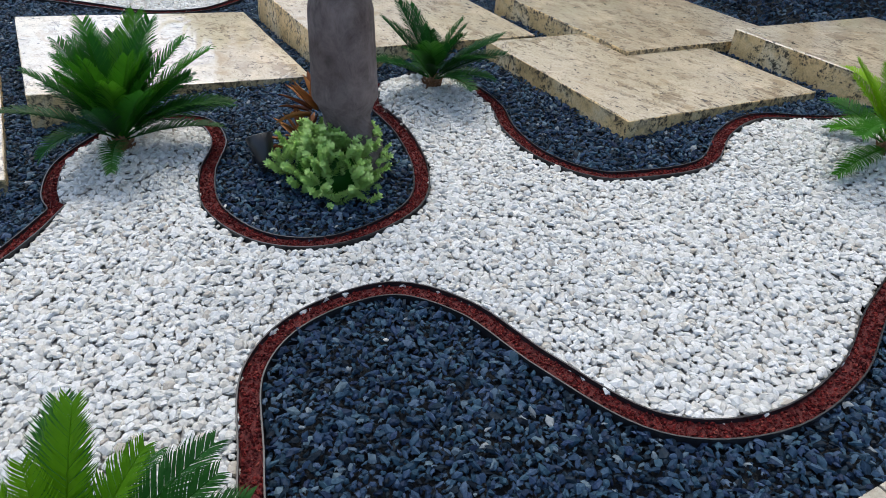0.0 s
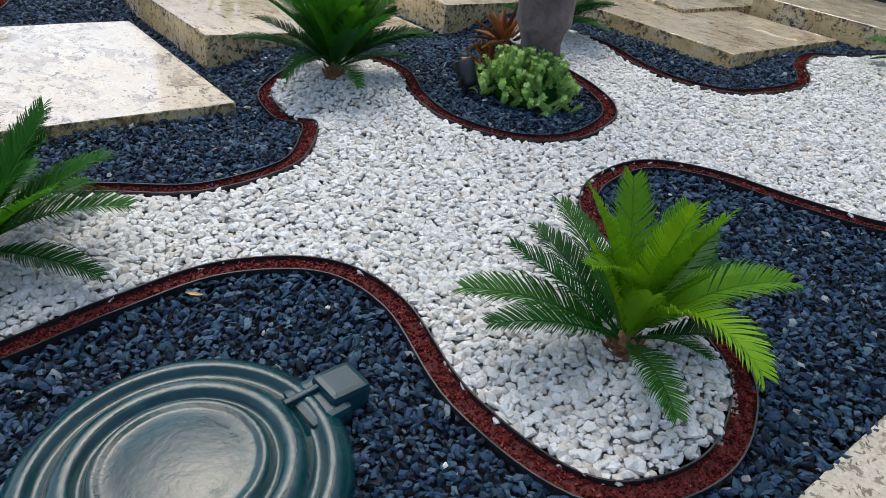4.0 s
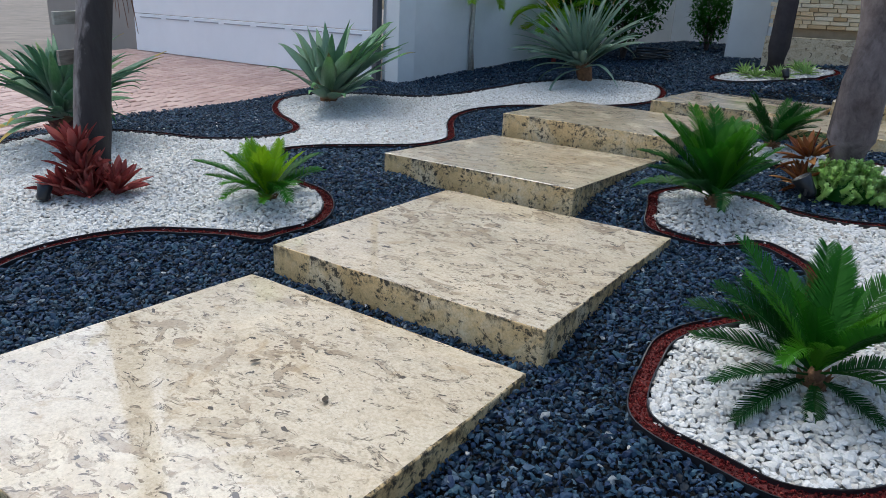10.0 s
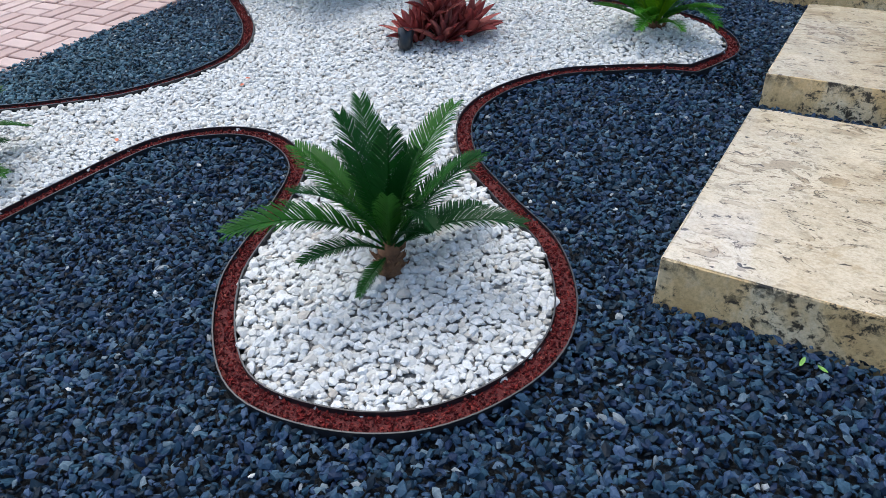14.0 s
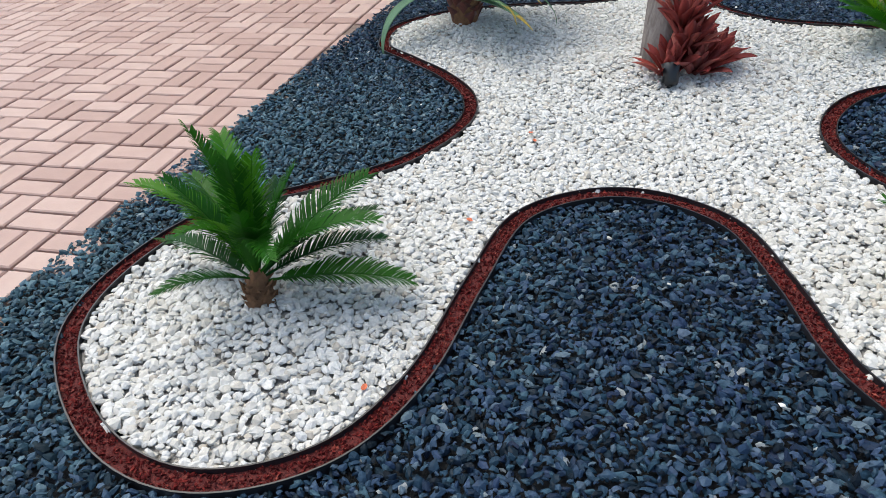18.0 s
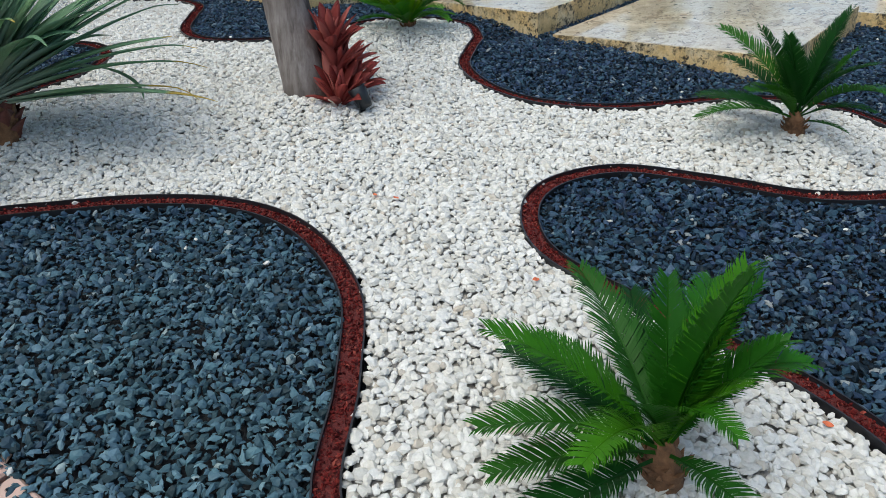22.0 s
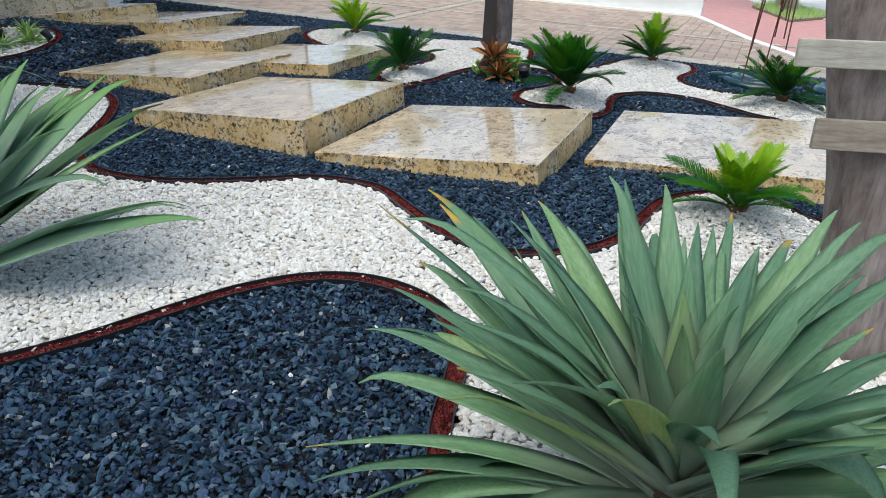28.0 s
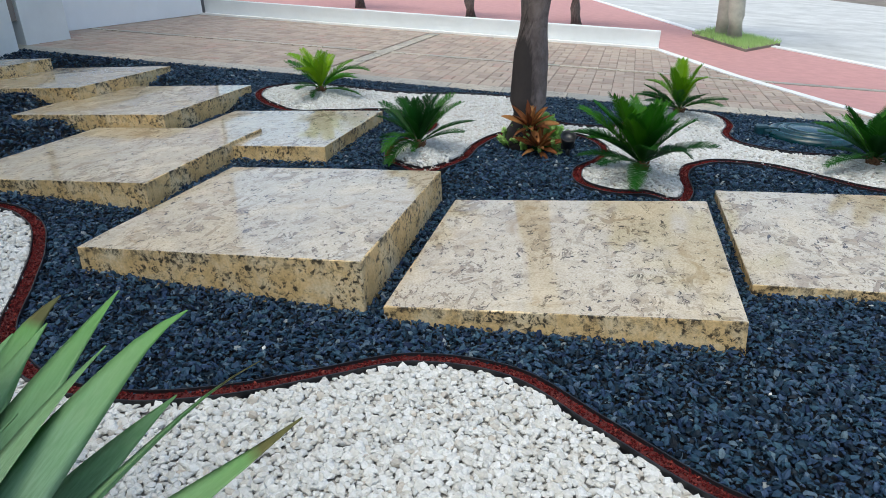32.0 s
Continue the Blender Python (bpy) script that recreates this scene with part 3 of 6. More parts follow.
def scatter(name, xyz, size, kind, material, seed, tilt=0.5, smooth=False):
    """Loose stones as one mesh: each a turned and scaled copy of one of a few shapes."""
    rs = np.random.RandomState(seed)
    P, f = protos(kind, 40, seed)
    n = len(xyz)
    v = P[rs.randint(0, len(P), n)] * size[:, None, None]
    for axis, ang in ((0, (rs.rand(n) - 0.5) * 2 * tilt), (1, (rs.rand(n) - 0.5) * 2 * tilt), (2, rs.rand(n) * 2 * np.pi)):
        c, s = np.cos(ang)[:, None], np.sin(ang)[:, None]
        i, j = [(1, 2), (2, 0), (0, 1)][axis]
        a, b = v[:, :, i].copy(), v[:, :, j].copy()
        v[:, :, i], v[:, :, j] = a * c - b * s, a * s + b * c
    v += xyz[:, None, :]
    nv = v.shape[1]
    faces = (f[None] + (np.arange(n) * nv)[:, None, None]).reshape(-1)
    me = bpy.data.meshes.new(name)
    me.vertices.add(n * nv)
    me.vertices.foreach_set("co", v.reshape(-1))
    nf = n * len(f)
    me.loops.add(nf * 3)
    me.loops.foreach_set("vertex_index", faces.astype(np.int32))
    me.polygons.add(nf)
    me.polygons.foreach_set("loop_start", np.arange(0, nf * 3, 3, dtype=np.int32))
    me.polygons.foreach_set("use_smooth", np.full(nf, smooth))
    me.materials.append(material)
    me.update(calc_edges=True)
    me.validate()
    ob = new(name, me)
    ob.matrix_world = TILT
    return ob


def field(x0, x1, y0, y1, step, seed):
    rs = np.random.RandomState(seed)
    gx, gy = np.meshgrid(np.arange(x0, x1, step), np.arange(y0, y1, step * 0.87))
    gx = gx + (np.arange(gx.shape[0]) % 2)[:, None] * step / 2
    x = gx.ravel() + (rs.rand(gx.size) - 0.5) * step * 0.9
    y = gy.ravel() + (rs.rand(gx.size) - 0.5) * step * 0.9
    return x, y, rs


# ---- ground ----
E_U, E_N = np.array((0.652, 0.758)), np.array((0.758, -0.652))      # along and out from the paved edge on the parking side
E_0 = np.array((2.03, 0.84))


def edge(s, n):
    return E_0 + E_U * s + E_N * n


def far_ground():
    """One sheet to the horizon: the garden's slope in the middle, level farther out."""
    c = [-400, -120, -40, -14, -8, -4, 0, 4, 8, 14, 40, 120, 400]
    vs, fs = [], []
    for y in c:
        for x in c:
            h = max(-9.0, min(9.0, 0.634 * x + 0.773 * y))
            vs.append((x, y, h * math.tan(radians(5.2)) - 0.30))
    n = len(c)
    for j in range(n - 1):
        for i in range(n - 1):
            fs.append((j * n + i, j * n + i + 1, (j + 1) * n + i + 1, (j + 1) * n + i))
    return tagged(new("ground", mesh("ground", vs, fs, EARTH)), "grey earth that runs on under the whole garden", "ground", kind="structure")


far_ground()
GARDEN = np.array([(-6.4, 1.3), (-4.6, -0.5), (0.95, -0.42), tuple(edge(9.0, 0.0)), (6.2, 9.6), (4.4, 11.5), (2.9, 11.0), (-0.3, 7.96), (-0.45, 8.2), (-0.85, 8.2), (-4.56, 3.59)])
grid_sheet("black_bed", GARDEN, 0.12, -0.022, BLACK_BED, "near-black ground under the black stone chips, coloured for their shaded gaps", "bed")
for poly, label in ((BED_RIGHT, "pale ground under white pebbles"), (BED_LEFT, "pale ground under a long bed of white pebbles"), (BED_FAR, "pale ground under white pebbles round a far trunk")):
    grid_sheet("white_bed", offset(poly, 0.03), 0.05, -0.004, WHITE_BED, label, "bed", True)


def slab_quad(s, grow=0.0):
    a = radians(TURN)
    u, v = np.array((math.cos(a), math.sin(a))), np.array((-math.sin(a), math.cos(a)))
    c = np.array(s[:2])
    l, w = s[2] / 2 + grow, s[3] / 2 + grow
    return np.array([c + u * l * i + v * w * j for i, j in ((-1, -1), (1, -1), (1, 1), (-1, 1))])


def pebbles(poly, seed, step, label, size=0.0146):
    x, y, rs = field(poly[:, 0].min(), poly[:, 0].max(), poly[:, 1].min(), poly[:, 1].max(), step, seed)
    k = inside(x, y, offset(poly, 0.034))
    x, y = x[k], y[k]
    z = rise(x, y) + dip(x, y) + rs.rand(len(x)) * 0.011
    s = size * (0.7 + 0.75 * rs.rand(len(x)) ** 1.6)
    ob = scatter("white_pebbles", np.stack([x, y, z], 1), s, "ico", WHITE_STONE, seed, 0.5)
    return tagged(ob, label, "gravel", kind="stuff")


def chips(poly, holes, seed, step, label, size=0.0124):
    x, y, rs = field(poly[:, 0].min(), poly[:, 0].max(), poly[:, 1].min(), poly[:, 1].max(), step, seed)
    k = inside(x, y, poly)
    x, y = x[k], y[k]
    for h in holes:
        k = ~inside(x, y, h)
        x, y = x[k], y[k]
    z = dip(x, y) + rs.rand(len(x)) * 0.017 - 0.011
    s = size * (0.65 + 0.75 * rs.rand(len(x)) ** 1.6)
    ob = scatter("black_chips", np.stack([x, y, z], 1), s, "chip", BLACK_STONE, seed, 0.75)
    return tagged(ob, label, "gravel", kind="stuff")


pebbles(BED_RIGHT, 11, 0.0164, "white rounded marble pebbles in a curving bed")
pebbles(BED_LEFT, 12, 0.0166, "white rounded marble pebbles in a long curving bed")
pebbles(BED_FAR, 13, 0.032, "white pebbles in an oval bed round a trunk", 0.02)
HOLES = [offset(BED_RIGHT, -0.03), offset(BED_LEFT, -0.03), offset(BED_FAR, -0.03)] + [slab_quad(s, -0.005) for s in SLABS]
HOLES += [np.array([(x + 0.97 * r * math.cos(a * 0.2094), y + 0.97 * r * math.sin(a * 0.2094)) for a in range(30)]) for x, y, r in MANHOLES]
NEAR = np.array([(-5.4, 2.55), (-4.3, 0.9), (0.2, 0.2), (1.5, 0.2), tuple(edge(5.0, 0.0)), (3.6, 5.6), (0.9, 7.6), (-0.875, 8.222), (-4.583, 3.608)])
FARG = np.array([tuple(edge(5.0, 0.0)), tuple(edge(9.0, 0.0)), (6.2, 9.6), (4.4, 11.5), (2.9, 11.0), (-0.3, 7.96), (-0.45, 8.2), (-0.875, 8.222), (0.9, 7.6), (3.6, 5.6)])
FRONT = np.array([(-6.4, 1.3), (-4.6, -0.5), (0.95, -0.42), (1.5, 0.2), (0.2, 0.2), (-4.3, 0.9), (-5.4, 2.55)])
chips(NEAR, HOLES, 21, 0.0156, "crushed black slate chips, damp and bluish")
chips(FARG, HOLES, 22, 0.027, "crushed black slate chips near the house", 0.0175)
chips(FRONT, HOLES, 23, 0.030, "crushed black slate chips along the street side", 0.020)


def edging(poly, label):
    """Two thin black strips with crushed red brick between them."""
    root = thing("garden_edging", TILT, label, "edging")
    n = len(poly)

    def lift(q):
        return dip(q[:, 0], q[:, 1])

    def strip(d, h):
        a, b = offset(poly, d - 0.002), offset(poly, d + 0.002)
        za, zb = lift(a), lift(b)
        vs = [(p[0], p[1], z + h0) for h0 in (-0.03, h) for q, zz in ((a, za), (b, zb)) for p, z in zip(q, zz)]
        fs = []
        for i in range(n):
            j = (i + 1) % n
            fs += [(i, j, 2 * n + j, 2 * n + i), (n + j, n + i, 3 * n + i, 3 * n + j), (2 * n + i, 2 * n + j, 3 * n + j, 3 * n + i)]
        return mesh("strip", vs, fs, PLASTIC)

    part("strip", strip(-0.029, 0.017), root, label="black plastic strip on the chip side")
    part("strip", strip(0.027, 0.020), root, label="black plastic strip on the pebble side")
    a, b = offset(poly, -0.028), offset(poly, 0.026)
    vs = [(p[0], p[1], z + 0.004) for q in (a, b) for p, z in zip(q, lift(q))]
    part("red_fill", mesh("red_fill", vs, [(i, (i + 1) % n, n + (i + 1) % n, n + i) for i in range(n)], RED_BED), root, label="crushed red brick fill")
    rs = np.random.RandomState(n)
    seg = np.linalg.norm(np.roll(poly, -1, 0) - poly, axis=1)
    cnt = int(seg.sum() * 0.050 / 0.0070 ** 2)
    i = rs.choice(n, cnt, p=seg / seg.sum())
    t, d = rs.rand(cnt), (rs.rand(cnt) - 0.5) * 0.050 - 0.001
    nrm = offset(poly, 1.0) - poly
    j = (i + 1) % n
    p = poly[i] * (1 - t)[:, None] + poly[j] * t[:, None] + (nrm[i] * (1 - t)[:, None] + nrm[j] * t[:, None]) * d[:, None]
    ob = scatter("red_crumb_fill", np.column_stack([p, lift(p) + 0.004 + rs.rand(cnt) * 0.006]), 0.0049 * (0.5 + 0.9 * rs.rand(cnt)), "oct", RED_STONE, cnt % 97, 1.2)
    ob.parent = root
    ob.matrix_basis = Matrix()
    tagged(ob, "loose crushed red brick crumbs", kind="stuff")
    return root


edging(BED_RIGHT, "curving edging of black strips filled with crushed red brick")
edging(BED_LEFT, "long curving edging of black strips filled with crushed red brick")
edging(BED_FAR, "oval edging of black strips round a small white bed")

# ---- stepping slabs, laid level ----


def slab(s, seed):
    rnd = random.Random(seed)
    bm = bmesh.new()
    bmesh.ops.create_cube(bm, size=1.0)
    bmesh.ops.scale(bm, vec=(s[2], s[3], 0.26), verts=bm.verts)
    bmesh.ops.translate(bm, vec=(0, 0, -0.13), verts=bm.verts)
    bmesh.ops.bevel(bm, geom=[e for e in bm.edges if e.verts[0].co.z > -0.1 or e.verts[1].co.z > -0.1], offset=0.004, segments=1, affect="EDGES")
    top = [e for e in bm.edges if abs(e.verts[0].co.z) < 0.001 and abs(e.verts[1].co.z) < 0.001]
    bmesh.ops.subdivide_edges(bm, edges=top, cuts=14)
    for v in bm.verts:
        if v.co.z > -0.02 and (abs(abs(v.co.x) - s[2] / 2) < 0.02 or abs(abs(v.co.y) - s[3] / 2) < 0.02):
            v.co += Vector((rnd.uniform(-1, 1), rnd.uniform(-1, 1), rnd.uniform(-0.8, 0.1))) * 0.0028
    bm.normal_update()
    for f in bm.faces:
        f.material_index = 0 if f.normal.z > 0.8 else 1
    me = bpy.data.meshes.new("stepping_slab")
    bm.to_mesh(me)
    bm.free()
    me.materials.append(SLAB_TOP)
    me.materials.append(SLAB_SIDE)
    ob = new("stepping_slab", me)
    m = Matrix.Translation(TILT @ Vector((s[0], s[1], s[4]))) @ pose(0, 0, 0, 0, 0, TURN) @ pose(0, 0, 0, s[6], -s[5], 0)
    return tagged_at(ob, m, "thick wet cream travertine slab with mossy stained sides", "stepping slab", "slabs of the garden path")


for i, s in enumerate(SLABS):
    slab(s, i)

# ---- manhole covers ----


TEAL_TAB = plain("teal_tab_plastic", (0.004, 0.034, 0.048), 0.32, 0.3, 20)


def manhole(x, y, r, turn):
    root = thing("manhole_cover", TILT @ pose(x, y, 0, 0, 0, turn), "round dark teal plastic cover with raised rings, wet and shiny", "manhole cover", "plastic covers in the black chips")
    prof = [(r * a, z) for a, z in ((1.0, -0.02), (1.0, 0.010), (0.992, 0.024), (0.97, 0.035), (0.94, 0.043), (0.90, 0.050), (0.86, 0.053), (0.835, 0.050), (0.815, 0.041), (0.795, 0.036), (0.765, 0.036), (0.745, 0.042), (0.72, 0.053),
                                    (0.69, 0.061), (0.65, 0.066), (0.61, 0.066), (0.585, 0.061), (0.57, 0.051), (0.55, 0.047), (0.53, 0.049), (0.515, 0.057), (0.50, 0.065), (0.48, 0.069), (0.455, 0.068), (0.435, 0.064), (0.41, 0.063),
                                    (0.34, 0.067), (0.24, 0.071), (0.12, 0.074), (0.012, 0.075))]
    part("lid", lathe_mesh("lid", prof, TEAL, 96), root)
    tab = part("lifting_tab", box_mesh("lifting_tab", 0.095, 0.090, 0.072, TEAL_TAB, 0.014), root, pose(r * 1.09, 0, -0.006, 0, 5, 0), "square lifting tab")
    part("tab_wing", box_mesh("tab_wing", 0.10, 0.125, 0.050, TEAL_TAB, 0.016), tab, pose(-0.055, 0, 0, 0, -4, 0), "wider foot of the tab on the rim")
    part("rib", box_mesh("rib", 0.10, 0.014, 0.014, TEAL_TAB, 0.005), root, pose(r * 0.87, 0.02, 0.046), "raised rib by the tab")
    return root


manhole(*MANHOLES[0], 53)
manhole(*MANHOLES[1], -95)

# ---- plants ----


def frond_mesh(seed, length, start, arch, leaflets=54, material=None, wide=0.2):
    """A feather frond: an arching midrib with two rows of thin stiff leaflets held in a V, each bent at its tip."""
    rnd = random.Random(seed)
    vs, fs = [], []
    line = []
    p = Vector((0, 0, 0))
    steps = 24
    for i in range(steps + 1):
        a = radians(start) - arch * (i / steps) ** 1.3
        d = Vector((math.cos(a), 0, math.sin(a)))
        line.append((p.copy(), d))
        p += d * length / steps

    def on(t):
        i = min(steps - 1, int(t * steps))
        f = t * steps - i
        return line[i][0].lerp(line[i + 1][0], f), line[i][1].lerp(line[i + 1][1], f).normalized()

    for i in range(13):
        q, d = on(i / 12)
        w = 0.0048 * (1 - 0.8 * i / 12) * max(1.0, length / 0.6)
        up = Vector((-d.z, 0, d.x))
        vs += [q + Vector((0, w, 0)), q - Vector((0, w, 0)), q + up * w * 1.2]
    for i in range(12):
        a, b = 3 * i, 3 * i + 3
        fs += [(a, a + 2, b + 2, b), (a + 2, a + 1, b + 1, b + 2), (a + 1, a, b, b + 1)]
    w = 0.0078 * length / 0.4 * 54 / leaflets
    for side in (-1, 1):
        for k in range(leaflets):
            t = 0.13 + 0.87 * (k + rnd.random() * 0.5) / leaflets
            q, d = on(min(0.999, t))
            up = Vector((-d.z, 0, d.x))
            swell = min(1.0, 0.35 + 2.6 * (t - 0.13)) * (1.0 - 0.62 * max(0.0, (t - 0.55) / 0.45) ** 1.6)
            ln = length * wide * swell * (0.9 + 0.2 * rnd.random())
            fwd = 0.55 + 0.75 * t + rnd.uniform(-0.07, 0.07)
            dirv = (Vector((0, side, 0)) + d * fwd + up * (0.50 + rnd.uniform(-0.10, 0.10))).normalized()
            e = d * w
            m1, m2 = q + dirv * ln * 0.4, q + dirv * ln * 0.75 - up * ln * 0.05
            end = q + dirv * ln + d * ln * 0.05 - up * ln * (0.16 + 0.12 * rnd.random())
            b = len(vs)
            vs += [q - e * 0.4, q + e * 0.4, m1 + e * 0.5, m1 - e * 0.5, m2 + e * 0.36, m2 - e * 0.36, end]
            fs += [(b, b + 1, b + 2, b + 3), (b + 3, b + 2, b + 4, b + 5), (b + 5, b + 4, b + 6)]
    return mesh("frond", vs, fs, material or SAGO)


def sago(x, y, seed, fronds, young, old, label, trunk, wide=0.25, inner=6, low=56):
    """Each frond by its bearing, the rise of its foot, its length and how far it bends over."""
    rnd = random.Random(seed)
    z0 = float(rise(np.array([x]), np.array([y]))[0])
    root = thing("sago_palm", stand(x, y, 0, z0), label, "sago palm", "sago palms of the white beds")
    prof = [(0.028, -0.03), (0.040, 0.0)]
    for k in range(5):
        prof += [(0.043 - 0.003 * k, trunk * (k + 0.5) / 5), (0.036 - 0.003 * k, trunk * (k + 0.9) / 5)]
    caudex = part("caudex", lathe_mesh("caudex", prof + [(0.014, trunk + 0.02), (0.002, trunk + 0.024)], CAUDEX, 14), root, label="short brown scaly stem")
    scale = mesh("scale", [(0, -0.008, 0), (0, 0.008, 0), (0.012, 0.006, 0.012), (0.012, -0.006, 0.012), (0.013, 0, 0.030), (0.004, 0, 0.012)], [(0, 1, 2, 3), (3, 2, 4), (1, 5, 4, 2), (5, 0, 3, 4)], CAUDEX)
    for i in range(22):
        part("scale", scale, caudex, pose(0, 0, trunk * (0.05 + 0.85 * i / 22), 0, 0, i * 137.5) @ pose(0.030, 0, 0, 0, rnd.uniform(5, 25), 0))
    mean = sum(f[2] for f in fronds) / len(fronds)
    heart = [(i * 137.5 + rnd.uniform(-15, 15), rnd.uniform(low, 78), mean * rnd.uniform(0.72, 0.95), rnd.uniform(0.1, 0.4)) for i in range(inner)]
    for i, (turn, up, length, arch) in enumerate(fronds + heart):
        leafage = young if up > 45 else old
        part("frond", frond_mesh(seed * 100 + i, length, 0, arch, 60, leafage, wide), root, pose(0, 0, trunk * (0.75 + 0.25 * min(1, max(0, up) / 60)), 0, 0, turn) @ pose(0, 0, 0, 0, -up, 0) @ pose(0.012, 0, 0, rnd.uniform(-14, 14), 0, 0))
    return root


def blade_mesh(seed, length, width, arch, material, fold=0.3, start=88, seg=11, base_w=0.75, twist=0.0, taper=1.35):
    """A sword leaf: channelled, tapering to a point, bending over."""
    vs, fs = [], []
    p = Vector((0, 0, 0))
    for i in range(seg + 1):
        t = i / seg
        a = radians(start) - arch * t ** 1.7
        d = Vector((math.cos(a), 0, math.sin(a)))
        up = Vector((-d.z, 0, d.x))
        w = width * (base_w + (1 - base_w) * math.sin(min(1, t * 2.4) * math.pi / 2)) * (1 - max(0, (t - 0.3) / 0.7) ** taper) * 0.5 + 0.001
        side = Vector((0, math.cos(twist * t), 0)) + up * math.sin(twist * t)
        vs += [p + side * w + up * w * fold, p - up * 0.001, p - side * w + up * w * fold, p - up * 0.007 * (1 - 0.7 * t)]
        p = p + d * length / seg
    for i in range(seg):
        a, b = 4 * i, 4 * i + 4
        fs += [(a, a + 1, b + 1, b), (a + 1, a + 2, b + 2, b + 1), (a + 3, a, b, b + 3), (a + 2, a + 3, b + 3, b + 2)]
    return mesh("leaf", vs, fs, material, True)


def rosette(name, place, n, length, width, seed, material, label, category, lean=(4, 92), arches=(8, 18, 30, 48), base=None, group="", power=0.75, fold=0.3, base_w=0.75, droop=0, taper=1.35):
    rnd = random.Random(seed)
    root = thing(name, place, label, category, group)
    shapes = [blade_mesh(seed + i, length * (1 - 0.05 * abs(i - 1.5)), width * (0.85 + 0.07 * i), radians(a), material, fold, base_w=base_w, twist=(0, 0.3, -0.4, 0.5)[i % 4], taper=taper) for i, a in enumerate(arches)]
    h = 0.0
    if base:
        h = base[1]
        part("stem", lathe_mesh("stem", [(base[0] * 0.7, -0.04), (base[0] * 0.9, 0.0), (base[0] * 1.15, h * 0.55), (base[0] * 0.8, h), (0.01, h + 0.01)], CAUDEX, 16), root, label="short brown leaf base")
    for i in range(n):
        k = i / (n - 1)
        me = shapes[min(len(shapes) - 1, int(k * len(shapes)))]
        tilt = lean[0] + (lean[1] - lean[0]) * k ** power + rnd.uniform(-7, 7)
        sc = rnd.uniform(0.80, 1.1) * ((0.62 + 0.38 * min(1, k * 2.2)) if base else 1.0)
        part("leaf", me, root, pose(0, 0, h * (1 - 0.35 * k), 0, 0, i * 137.5 + rnd.uniform(-10, 10)) @ pose(0, 0, 0, 0, tilt, 0) @ pose(0, 0, 0.02 + 0.03 * k, 0, 0, rnd.uniform(-16, 16)) @ Matrix.Scale(sc, 4))
    if droop:
        old = [blade_mesh(seed + 50 + i, length * 0.9, width * 1.05, radians(a), material, fold * 0.6, base_w=base_w, twist=0.5 * (i - 1)) for i, a in enumerate((75, 100, 130))]
        for i in range(droop):
            part("old_leaf", old[i % 3], root, pose(0, 0, h * 0.62, 0, 0, i * 360 / droop + rnd.uniform(-20, 20)) @ pose(0, 0, 0, 0, rnd.uniform(60, 84), 0) @ pose(0, 0, 0.04) @ Matrix.Scale(rnd.uniform(0.8, 1.05), 4), "bent old leaf, yellowing at the tip")
    return root


DARK_LABEL = "young sago palm with stiff dark green feather fronds"
BRIGHT_LABEL = "young sago palm with bright yellow-green feather fronds"
OLD_LABEL = "sago palm with arching blue-green fronds on a short brown stem"
